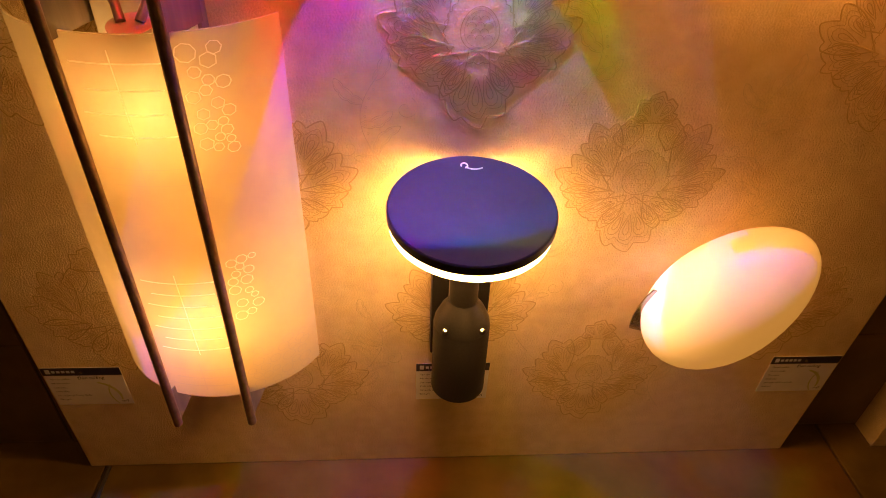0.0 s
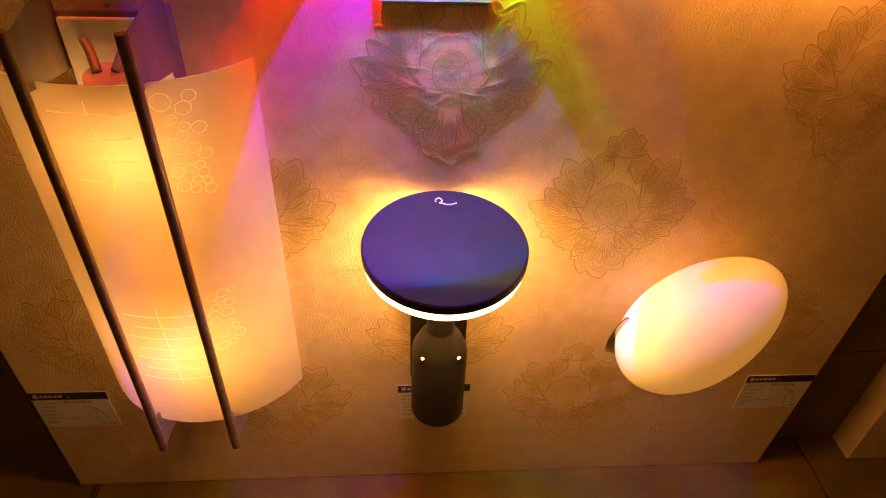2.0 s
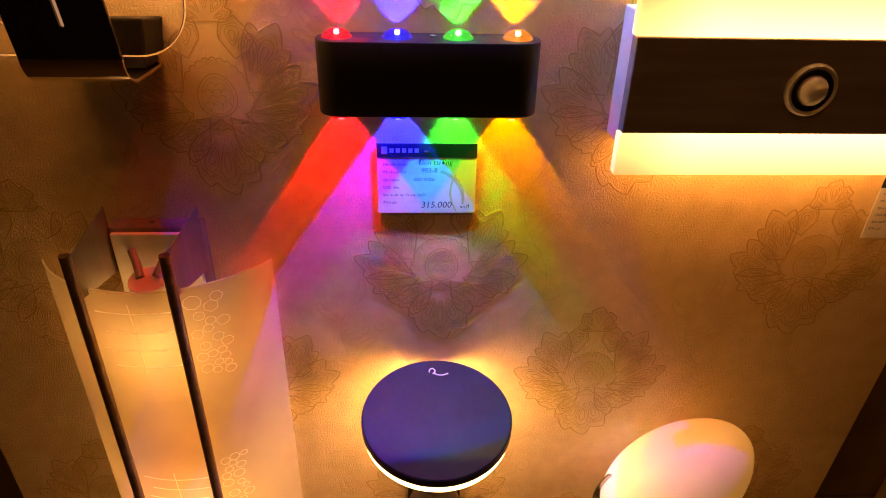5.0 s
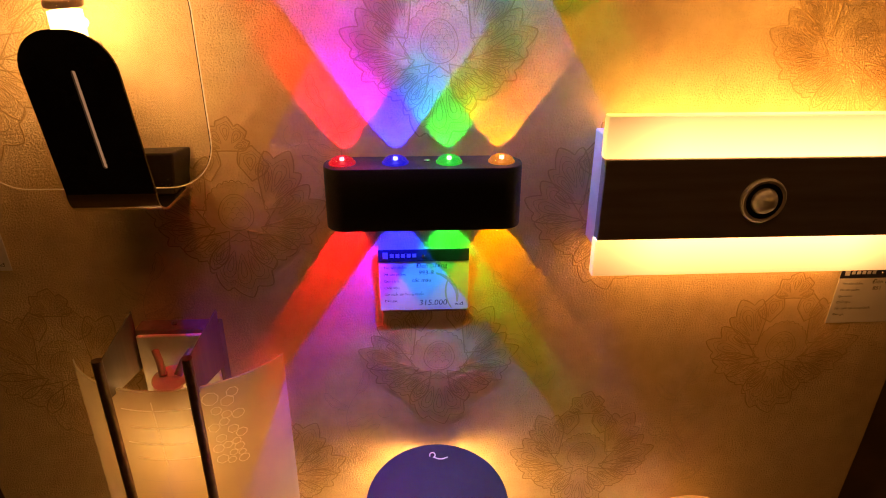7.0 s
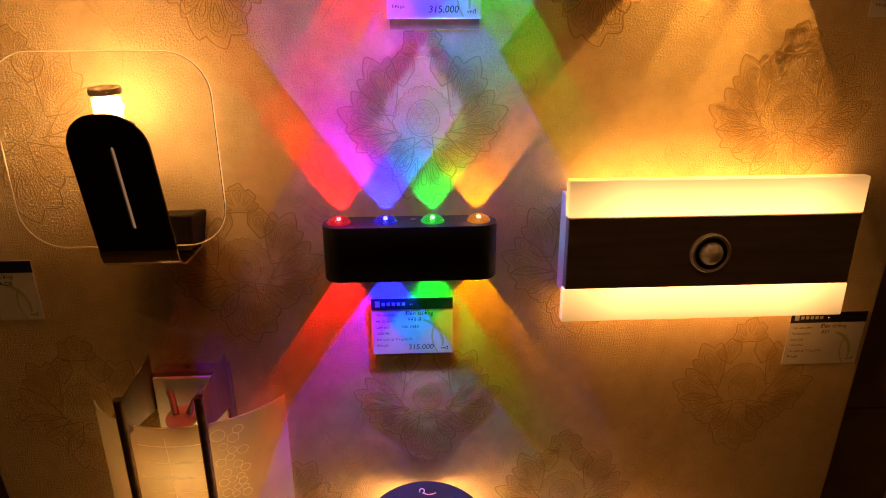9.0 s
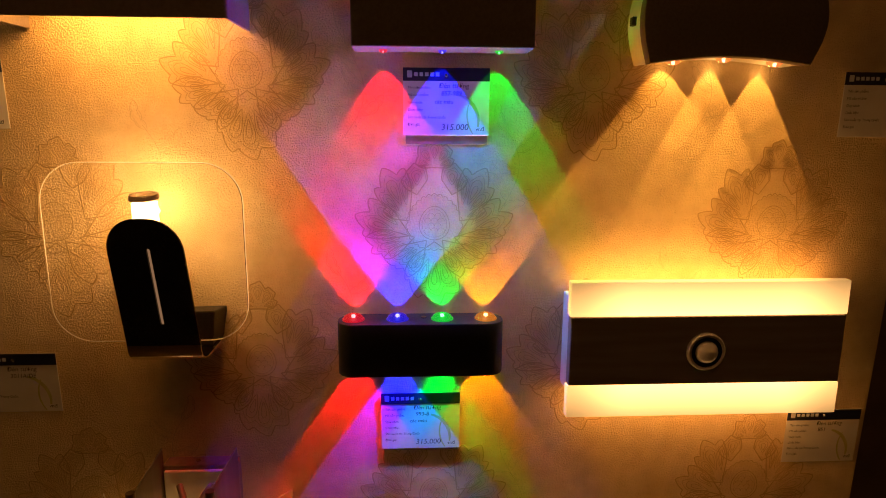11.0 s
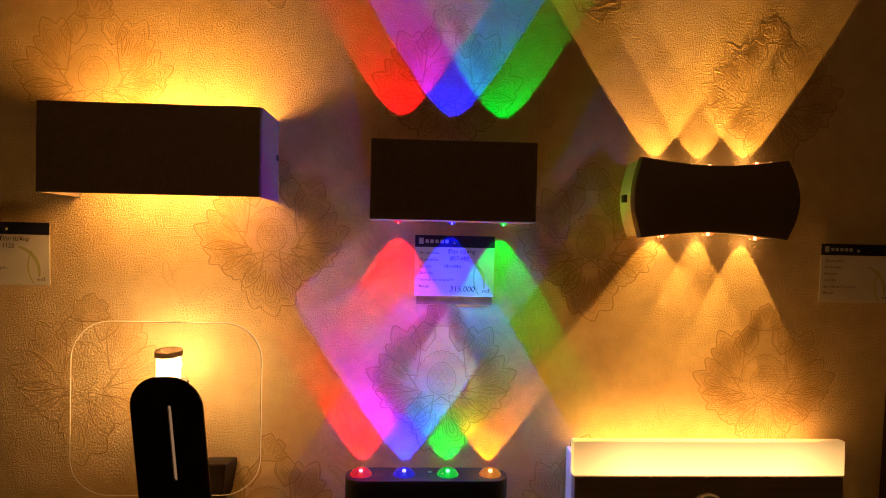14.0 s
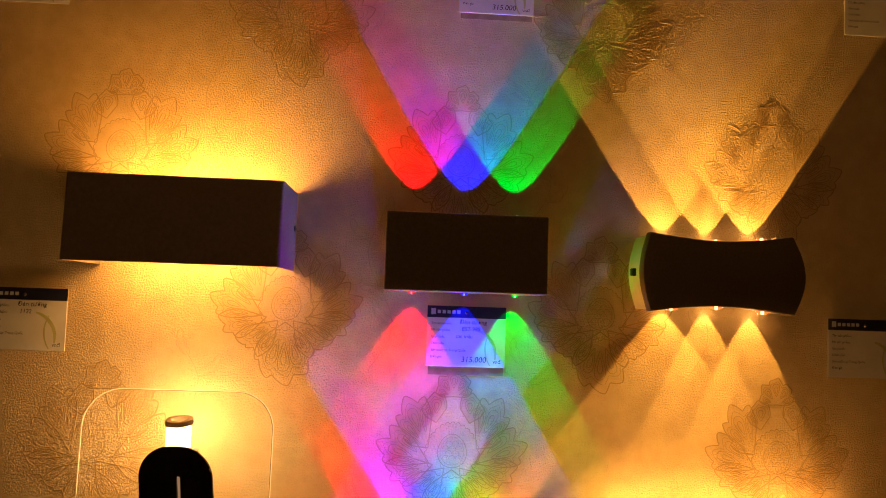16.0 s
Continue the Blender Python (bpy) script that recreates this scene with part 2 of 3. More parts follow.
def tube(points, radius, sides=12, bm=None, closed=False):
    """A round bar along points, with capped ends."""
    bm = bm or bmesh.new()
    pts = [Vector(p) for p in points]
    rings = []
    for i, p in enumerate(pts):
        a, b = pts[i - 1] if i or closed else p, pts[(i + 1) % len(pts)] if i < len(pts) - 1 or closed else p
        d = (b - a).normalized()
        u = d.orthogonal().normalized() if not rings else (rings[-1][1] - rings[-1][1].dot(d) * d).normalized()
        v = d.cross(u)
        rings.append(([bm.verts.new(p + radius * (math.cos(2 * math.pi * k / sides) * u + math.sin(2 * math.pi * k / sides) * v)) for k in range(sides)], u))
    pairs = list(zip(rings, rings[1:])) + ([(rings[-1], rings[0])] if closed else [])
    for (a, _), (b, _) in pairs:
        for k in range(sides):
            bm.faces.new((a[k], a[(k + 1) % sides], b[(k + 1) % sides], b[k]))
    if not closed:
        bm.faces.new(rings[0][0][::-1]), bm.faces.new(rings[-1][0])
    return bm


def rounded(x0, x1, z0, z1, r, steps=8, corners=(1, 1, 1, 1)):
    """A rounded oblong's outline; corners: lower left, lower right, upper right, upper left."""
    out = []
    for (cx, cz, a), on in zip(((x0 + r, z0 + r, 180), (x1 - r, z0 + r, 270), (x1 - r, z1 - r, 0), (x0 + r, z1 - r, 90)), corners):
        if on:
            out += [(cx + r * math.cos(radians(a + 90 * k / steps)), cz + r * math.sin(radians(a + 90 * k / steps))) for k in range(steps + 1)]
        else:
            out.append({180: (x0, z0), 270: (x1, z0), 0: (x1, z1), 90: (x0, z1)}[a])
    return out


def letters(text, x, z, size, y, shear=0.0):
    """Flat letters of the built-in font that face the viewer, as a bmesh, from (x, z)."""
    cu = bpy.data.curves.new("letters", "FONT")
    cu.body, cu.size, cu.shear, cu.resolution_u = text, size, shear, 3
    ob = bpy.data.objects.new("letters", cu)
    me = bpy.data.meshes.new_from_object(ob)
    bm = bmesh.new()
    bm.from_mesh(me)
    bm.transform(Matrix.Translation((x, y, z)) @ Matrix.Rotation(radians(90), 4, "X"))
    bpy.data.objects.remove(ob), bpy.data.curves.remove(cu), bpy.data.meshes.remove(me)
    return bm

# ---- setting ----
FLOOR_Z, BACK = -0.008, 0.048
solid("floor_base", box(-3, 3, -3.2, 0.4, -0.15, FLOOR_Z - 0.004), GROUT, "dark grout bed under glossy floor tiles", "floor", "structure")
floor = new("floor")
tagged(floor, "glossy beige polished floor tiles with dark joints", "floor", kind="structure")
floor.location = (0, 0, FLOOR_Z)
floor_tile_mesh = None
TILE_W = 1.20
for i in range(-2, 3):
    for j in range(0, 3):
        x0, y0 = -0.528 + i * TILE_W, 0.30 - (j + 1) * TILE_W - 0.02
        if floor_tile_mesh is None:
            bm = box(0, TILE_W - 0.004, 0, TILE_W - 0.004, -0.010, 0, 0.0012, 1)
            ob = part("floor_tile", bm, FLOOR, None)
            floor_tile_mesh = ob.data
        else:
            ob = new("floor_tile", floor_tile_mesh)
        ob.parent, ob.location = floor, (x0, y0, 0)
back = solid("wall_back", box(-3, 3, BACK + 0.012, BACK + 0.15, -0.1, 3.0), GROUT, "dark joints of the tiled shop wall", "wall", "structure")
wall_tile_mesh = None
for i in range(-3, 4):
    for j in range(0, 7):
        z0 = FLOOR_Z + 0.0 if j == 0 else 0.215 + (j - 1) * 0.40
        if j == 0:
            ob = part("wall_tile", box(-1.2 + 0.6 * (i + 1) + 0.0015, -0.6 + 0.6 * (i + 1) - 0.0015, BACK, BACK + 0.0125, z0, 0.2125, 0.001, 1), TILE, None)
        elif wall_tile_mesh is None:
            ob = part("wall_tile", box(0.0015, 0.5985, BACK, BACK + 0.0125, 0, 0.3975, 0.001, 1), TILE, None)
            wall_tile_mesh = ob.data
            ob.location = (-1.2 + 0.6 * (i + 1), 0, z0)
        else:
            ob = new("wall_tile", wall_tile_mesh)
            ob.location = (-1.2 + 0.6 * (i + 1), 0, z0)
        ob.parent = back
solid("wall_left", box(-3.1, -3, -3.2, 0.2, -0.1, 3), PLASTER, "plain dim plaster shop wall", "wall", "structure")
solid("wall_right", box(3, 3.1, -3.2, 0.2, -0.1, 3), PLASTER, "plain dim plaster shop wall", "wall", "structure")
solid("wall_front", box(-3, 3, -3.3, -3.2, -0.1, 3), PLASTER, "plain dim plaster shop wall", "wall", "structure")
solid("ceiling", box(-3, 3, -3.2, 0.2, 3, 3.1), PLASTER, "plain dim shop ceiling", "ceiling", "structure")

# Unseen fill light, added overhead to lift the dark parts.
panel = root("overhead_fill", (0, -1.5, 2.985), "unseen warm square fill light added overhead", "ceiling light")
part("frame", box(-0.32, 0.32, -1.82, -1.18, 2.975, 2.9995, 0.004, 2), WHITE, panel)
part("diffuser", box(-0.30, 0.30, -1.80, -1.20, 2.970, 2.974), glowing("lit_fill_diffuser", (1.0, 0.55, 0.2), 2.0), panel)
lamp("overhead_fill_lamp", "AREA", (0, -1.5, 2.96), 3.2, (1.0, 0.32, 0.06), (0, -1.5, 0), size=(0.58, 0.58))

# The display board: its edge flares a little to the top on one side.
board = root("display_board", (0, 0, FLOOR_Z), "cream damask wallpapered display board standing on the floor", "display board")
board["kind"] = "structure"
EDGE = [(-0.553, FLOOR_Z), (0.580, FLOOR_Z - 0.0), (0.600, 0.30), (0.613, 0.53), (0.625, 0.86), (0.634, 1.1), (0.634, 2.25), (-0.64, 2.25), (-0.64, 1.3), (-0.60, 0.9), (-0.562, 0.45)]
part("panel", prism(EDGE, 0.0, BACK, 0.002, 2), PAPER, board)
side = root("neighbouring_board", (0.9, 0, FLOOR_Z), "neighbouring wallpapered display board standing beside dark tiles", "display board")
side["kind"] = "structure"
part("panel", prism([(0.742, FLOOR_Z), (1.6, FLOOR_Z), (1.6, 2.25), (0.80, 2.25)], 0.0, BACK, 0.002, 2), PAPER, side)


# ---- embossed damask ----
def ridge(bm, pts, width, height, closed=False, mat=0):
    """A raised line on the paper along (x, z) points."""
    height *= 1.25
    n = len(pts)
    rows = []
    for i in range(n):
        a = pts[i - 1] if i or closed else pts[i]
        b = pts[(i + 1) % n] if i < n - 1 or closed else pts[i]
        dx, dz = b[0] - a[0], b[1] - a[1]
        d = math.hypot(dx, dz) or 1.0
        nx, nz = -dz / d * width / 2, dx / d * width / 2
        x, z = pts[i]
        rows.append([bm.verts.new(p) for p in ((x - nx, 0.0002, z - nz), (x - nx * 0.4, -height, z - nz * 0.4), (x + nx * 0.4, -height, z + nz * 0.4), (x + nx, 0.0002, z + nz))])
    for a, b in list(zip(rows, rows[1:])) + ([(rows[-1], rows[0])] if closed else []):
        for k in range(3):
            bm.faces.new((a[k], a[k + 1], b[k + 1], b[k])).material_index = mat


def leaf(bm, base, tip, wide, lobes, level, bend=0.0, veins=2, fill=True):
    """A lobed leaf: a low filled blade, a raised outline and raised inner veins."""
    bx, bz, width = *base, wide * (1.3 if fill else 1.0)
    dx, dz = tip[0] - bx, tip[1] - bz
    d = math.hypot(dx, dz)
    ux, uz, nx, nz = dx / d, dz / d, -dz / d, dx / d
    steps = 7 * max(lobes, 2)

    def at(s, w):
        off = w + bend * d * math.sin(math.pi * s)
        return bx + ux * d * s + nx * off, bz + uz * d * s + nz * off

    def half(s):
        return width * max(0.0, math.sin(math.pi * min(1, 0.05 + 0.95 * s))) ** 0.5 * (0.66 + 0.34 * abs(math.sin(lobes * math.pi * s)) ** 0.7)

    ss = [k / steps for k in range(steps + 1)]
    one, two = [at(s, half(s)) for s in ss], [at(s, -half(s)) for s in ss]
    rows = [[bm.verts.new((x, -level, z)) for x, z in pair] for pair in zip(one, two)]
    for a, b in zip(rows, rows[1:]) if fill else ():
        bm.faces.new((a[0], a[1], b[1], b[0])).material_index = 1
    ridge(bm, one + two[::-1], 0.0012, 0.00010 + level)
    for v in range(1, veins + 1):
        f = 0.62 - 0.3 * (v - 1)
        inner = [at(0.12 + 0.74 * s, half(0.12 + 0.74 * s) * f) for s in ss]
        other = [at(0.12 + 0.74 * s, -half(0.12 + 0.74 * s) * f) for s in ss]
        ridge(bm, inner, 0.0008, 0.00007 + level)
        ridge(bm, other, 0.0008, 0.00007 + level)


def ring(bm, cx, cz, rx, rz, width=0.0014, scallop=0, depth=0.0):
    n = max(36, scallop * 6)
    pts = []
    for k in range(n):
        a = 2 * math.pi * k / n
        f = 1 + depth * abs(math.sin(scallop * a / 2)) if scallop else 1
        egg = 1 - 0.12 * math.sin(a)
        pts.append((cx + rx * f * egg * math.cos(a), cz + rz * f * math.sin(a)))
    ridge(bm, pts, width, 0.00020, True)


def fan(bm, base, lobes, level, side=1):
    """A spread of rounded lobes from one base: low filled blade, raised outline, inner line and veins.
    Lobes: (angle in degrees, length, half width in degrees); side -1 mirrors it."""
    bx, bz = side * base[0], base[1]

    def reach(a):
        return (1 - 0.075 * abs(math.sin(radians(a * 8.5)))) * max(0.06 * lobes[0][1], *(n * max(0.0, math.cos(min(90.0, abs(a - c) * 52.0 / w) * math.pi / 180)) ** 0.42 for c, n, w in lobes))

    def at(a, r):
        return bx + side * r * math.cos(radians(a)), bz + r * math.sin(radians(a))

    low, high = min(c - 1.45 * w for c, n, w in lobes), max(c + 1.45 * w for c, n, w in lobes)
    steps = max(18, int((high - low) / 1.8))
    angles = [low + (high - low) * k / steps for k in range(steps + 1)]
    edge = [at(a, reach(a)) for a in angles]
    hub = bm.verts.new((bx, -level, bz))
    rim = [bm.verts.new((x, -level, z)) for x, z in edge]
    for a, b in zip(rim, rim[1:]):
        bm.faces.new((hub, a, b)).material_index = 1
    # Printed outline, drawn wide to carry the shade along the raised edge too.
    ridge(bm, [(bx, bz)] + edge + [(bx, bz)], 0.0021, 0.00024 + level)
    ridge(bm, [at(a, 0.86 * reach(a)) for a in angles[2:-2]], 0.0010, 0.00020 + level)
    for c, n, w in lobes:
        for wide, start, end in ((0.62, 0.30, 0.76), (0.30, 0.40, 0.66)):
            turn = [2 * math.pi * k / 14 for k in range(14)]
            ridge(bm, [at(c + wide * w * math.sin(q) * (1 - 0.35 * math.cos(q)), n * ((start + end) / 2 - (end - start) / 2 * math.cos(q))) for q in turn], 0.0012, 0.00028 + level, True)


def damask_motif():
    bm = bmesh.new()
    lift = iter(0.00003 + 0.000004 * k for k in range(40))
    for s in (-1, 1):
        fan(bm, (0.030, -0.016), ((20, 0.075, 12), (40, 0.071, 11), (6, 0.064, 9)), next(lift), s)
        fan(bm, (0.025, -0.018), ((357, 0.063, 13), (343, 0.060, 10), (329, 0.051, 11)), next(lift), s)
        fan(bm, (0.032, 0.003), ((64, 0.074, 13), (46, 0.060, 11), (27, 0.036, 14), (81, 0.068, 10)), next(lift), s)
        fan(bm, (0.022, 0.036), ((90, 0.040, 24), (58, 0.030, 20)), next(lift), s)
        fan(bm, (0.010, -0.022), ((300, 0.054, 15), (331, 0.062, 12), (317, 0.054, 11)), next(lift), s)
    fan(bm, (0, -0.024), ((270, 0.085, 13), (251, 0.077, 13), (289, 0.077, 13), (234, 0.062, 13), (306, 0.062, 13)), next(lift))
    fan(bm, (0, 0.070), ((90, 0.037, 19), (55, 0.033, 18), (125, 0.033, 18), (22, 0.026, 17), (158, 0.026, 17)), next(lift))
    next_level = next(lift)
    heart = [bm.verts.new((0.034 * math.cos(a), -next_level, 0.001 + 0.0345 * math.sin(a))) for a in [math.pi * k / 18 for k in range(36)]]
    bm.faces.new(heart).material_index = 1
    ring(bm, 0, 0.001, 0.0335, 0.034, 0.0015, 26, 0.07)
    ring(bm, 0, 0, 0.0190, 0.0215, 0.0016)
    ring(bm, 0, 0, 0.0155, 0.0180, 0.0008)
    for row in range(4):
        for col in range(3 - row % 2):
            cx, cz = (col - (2 - row % 2) / 2) * 0.0085, -0.010 + row * 0.0062
            ridge(bm, [(cx + 0.0042 * math.cos(radians(a)), cz + 0.0042 * math.sin(radians(a))) for a in range(0, 181, 30)], 0.0009, 0.00022)
    return bm


def scroll():
    """A beaded stem that winds upward with small side leaves."""
    bm = bmesh.new()
    stem = [(0.022 * math.sin(6.0 * s) + 0.018 * s, -0.10 + 0.20 * s) for s in [k / 40 for k in range(41)]]
    ridge(bm, stem, 0.0011, 0.00018)
    for k in range(3, 38, 2):
        x, z = stem[k]
        x += 0.005
        ridge(bm, [(x + 0.0012 * math.cos(a), z + 0.0012 * math.sin(a)) for a in (0, 1.05, 2.1, 3.14, 4.19, 5.24)], 0.0009, 0.0002, True)
    for n, (k, dx, dz) in enumerate(((6, 0.030, 0.022), (12, -0.026, 0.030), (18, -0.034, 0.016), (22, 0.028, 0.034), (29, 0.034, 0.016), (34, -0.028, 0.026), (39, 0.012, 0.034))):
        x, z = stem[k]
        leaf(bm, (x, z), (x + dx, z + dz), 0.0065, 3, 0.0, 0.12 if n % 2 else -0.12, 1, False)
    for cx, cz, s in ((0.032, -0.062, 1), (-0.022, 0.018, -1), (0.040, 0.064, 1)):
        ridge(bm, [(cx + s * (0.002 + 0.0016 * a) * math.cos(a), cz + (0.002 + 0.0016 * a) * math.sin(a)) for a in [0.35 * k for k in range(22)]], 0.0010, 0.00018)
    return bm


COLUMNS = (-0.435, -0.207, 0.018, 0.214, 0.458)
ROWS = ((0.320, 0.690, 1.065, 1.452, 1.830), (0.192, 0.522, 0.885, 1.250, 1.650))
motif_mesh = scroll_mesh = None
for i, x in enumerate(COLUMNS):
    for j, z in enumerate(ROWS[i % 2]):
        if motif_mesh is None:
            ob = part("damask_motif", damask_motif(), [PRINT, PRINT_FILL], None)
            motif_mesh = ob.data
        else:
            ob = new("damask_motif", motif_mesh)
        ob.parent, ob.location = board, (x, 0, z - FLOOR_Z)
        if i < 4:
            if scroll_mesh is None:
                ob = part("scroll_stem", scroll(), [STEM, PRINT_FILL], None)
                scroll_mesh = ob.data
            else:
                ob = new("scroll_stem", scroll_mesh)
            ob.parent, ob.location = board, ((x + COLUMNS[i + 1]) / 2, 0, z + 0.02 - FLOOR_Z)
            ob.scale = (1 if j % 2 else -1, 1, 1)


# ---- lamp fittings ----
def dome(parent, x, y, z, way, r, colour, name):
    """A glass lens on a lit diode."""
    prof = [(r * 1.12, 0), (r * 1.12, 0.0012), (r, 0.0018)] + [(r * math.cos(a), 0.0018 + 0.52 * r * math.sin(a)) for a in [0.2 * k for k in range(1, 8)]] + [(0, 0.0018 + 0.52 * r)]
    lens = part("lens", lathe([(q, way * h) for q, h in prof], (x, y, z), 0, 24), LENS[name], parent, name + " tinted domed lens", True)
    part("diode", lathe([(0, way * 0.0008), (r * 0.16, way * 0.0008), (r * 0.16, way * 0.0030), (0, way * 0.0034)], (x, y, z), 0, 12), DIODE[name], lens)


LENS, DIODE = {}, {}
for key, c in (("red", RED), ("blue", BLUE), ("green", GREEN), ("amber", AMBER), ("warm", WARM)):
    LENS[key] = glowing(key + "_lens", c, 0.45, tuple(0.15 + 0.5 * v for v in c))
    LENS[key].node_tree.nodes["Principled BSDF"].inputs["Transmission Weight"].default_value = 0.9
    LENS[key].node_tree.nodes["Principled BSDF"].inputs["Roughness"].default_value = 0.06
    DIODE[key] = glowing(key + "_diode", tuple(0.25 + 0.75 * v for v in c), 10.0)


def eight_beam_lamp():
    t = root("wall_lamp", (0, 0, 0.879), "black oblong wall lamp with red, blue, green and amber lenses", "wall lamp", "lamps on the display board")
    x0, x1, z0, z1, y1 = -0.1035, 0.1035, 0.8795, 0.9475, -0.050
    part("body", prism(rounded(x0, x1, y1, -0.002, 0.0215, 8), z0, z1, 0.0012, 2, "z"), BLACK, t, "matt black body", True)
    for way, z in ((1, z1), (-1, z0)):
        part("screw", lathe([(0.0035, 0), (0.0035, way * 0.0012), (0.002, way * 0.002), (0, way * 0.002)], (0.004, -0.022, z), 0, 12), STEEL, t)
        for x, c, key in ((-0.084, RED, "red"), (-0.029, BLUE, "blue"), (0.027, GREEN, "green"), (0.082, AMBER, "amber")):
            dome(t, x, -0.027, z, way, 0.0125, c, key)
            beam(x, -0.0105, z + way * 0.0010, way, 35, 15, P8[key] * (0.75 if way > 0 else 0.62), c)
            # Extra point close to the wall makes the hot spot at the beam's tip.
            lamp("hot_tip_light", "POINT", (x, -0.0065, z + way * 0.0145), 0.0008, tuple(0.05 + 0.95 * v for v in c), radius=0.002)


def three_beam_box():
    t = root("wall_lamp", (0.025, 0, 1.272), "matt taupe box wall lamp with red, blue and green beams", "wall lamp", "lamps on the display board")
    x0, x1, z0, z1, y1 = -0.0775, 0.1285, 1.2720, 1.3715, -0.055
    part("body", box(x0, x1, y1, -0.0005, z0, z1, 0.0012, 2), TAUPE, t, "taupe painted box")
    for way, z in ((1, z1), (-1, z0)):
        for x, c, key in ((-0.043, RED, "red"), (0.0255, BLUE, "blue"), (0.092, GREEN, "green")):
            dome(t, x, -0.027, z, way, 0.0045, c, key)
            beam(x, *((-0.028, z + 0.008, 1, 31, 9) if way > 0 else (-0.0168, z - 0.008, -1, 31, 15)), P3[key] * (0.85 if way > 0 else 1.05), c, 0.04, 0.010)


def long_box_lamp():
    t = root("wall_lamp", (-0.325, 0, 1.291), "long taupe box wall lamp glowing warm above and below", "wall lamp", "lamps on the display board")
    x0, x1, z0, z1, y1, w = -0.4525, -0.1995, 1.2935, 1.3965, -0.095, 0.003
    outer, inner = [], []
    for cx, a0 in ((x1 - 0.005, 0), (x0 + 0.005, -90)):
        for k in range(7):
            a = radians(a0 - 15 * k)
            outer.append((cx + 0.005 * math.cos(a), y1 + 0.005 + 0.005 * math.sin(a)))
            inner.append((cx + 0.002 * math.cos(a), y1 + 0.005 + 0.002 * math.sin(a)))
    outer, inner = [(x1, -0.001)] + outer + [(x0, -0.001)], [(x1 - w, -0.001)] + inner + [(x0 + w, -0.001)]
    part("shell", prism(outer + inner[::-1], z0, z1, 0.0, 1, "z"), BOX_PAINT, t, "taupe painted shell, open above and below", True)
    part("inner_plate", box(x0 + 0.02, x1 - 0.02, -0.075, -0.0005, (z0 + z1) / 2 - 0.012, (z0 + z1) / 2 + 0.012, 0.001, 1), WHITE, t)
    part("screw", tube([(x1 - 0.001, -0.012, 1.349), (x1 + 0.0015, -0.012, 1.349)], 0.004, 10), BLACK, t)
    for way in (1, -1):
        z = (z0 + z1) / 2 + way * 0.014
        part("led_strip", box(x0 + 0.03, x1 - 0.03, -0.048, -0.024, z - 0.0012, z + 0.0012), BULB_GLOW_STRIP, t, "lit warm strip")
        lamp("strip_light", "AREA", (-0.326, -0.042, z + way * 0.003), PBOX if way > 0 else 0.46 * PBOX, (1.0, 0.40, 0.075), (-0.326, -0.042, z + way), size=(0.19, 0.02))


BULB_GLOW_STRIP = glowing("lit_strip", (1.0, 0.6, 0.2), 3.0)


def bow_lamp():
    t = root("wall_lamp", (0.36, 0, 1.256), "dark bow-shaped wall lamp with three warm beams up and down", "wall lamp", "lamps on the display board")
    out = []
    xs = [k / 16 for k in range(17)]
    xl, xr, zt, zb = 0.2600, 0.4480, 1.3575, 1.2565
    out += [(xl + (xr - xl) * s, zb + 0.0085 * math.sin(math.pi * s)) for s in xs]
    out += [(xr + 0.016 * math.sin(math.pi * s), zb + (zt - zb) * s) for s in [k / 12 for k in range(1, 12)]]
    out += [(xr - (xr - xl) * s, zt - 0.0085 * math.sin(math.pi * s)) for s in xs]
    out += [(xl - 0.010 * math.sin(math.pi * s), zt - (zt - zb) * s) for s in [k / 12 for k in range(1, 12)]]
    part("front_cover", prism(out, -0.060, -0.044, 0.0015, 2), TAUPE, t, "dark taupe waisted cover", True)
    mid = 0.356
    part("body", prism([(mid + (x - mid) * 0.985, 1.307 + (z - 1.307) * 0.955) for x, z in out], -0.044, -0.0005, 0.001, 1), WHITE, t, "white enamelled body", True)
    part("corner_tab", box(0.434, 0.4485, -0.0435, -0.031, 1.340, 1.3585, 0.001, 1), WHITE, t, "white corner tab")
    part("notch", box(0.247, 0.2535, -0.030, -0.020, 1.302, 1.312, 0.001, 1), BLACK, t)
    for way in (1, -1):
        for x, up, down in ((0.297, 32, 38), (0.3575, 30, 26), (0.4200, 33, 26)):
            z = 1.307 + way * (0.0505 - 0.0085 * math.sin(math.pi * (x - xl) / (xr - xl))) * 0.955
            dome(t, x, -0.034, z, way, 0.0085, WARM, "warm")
            # Added point that brightens the beam's tip on the wall.
            lamp("hot_tip_light", "POINT", (x, -0.012, z + way * 0.013), 0.012, (1.0, 0.50, 0.15), radius=0.003)
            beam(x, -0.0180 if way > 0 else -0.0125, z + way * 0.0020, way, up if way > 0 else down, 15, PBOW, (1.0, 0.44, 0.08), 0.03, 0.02)


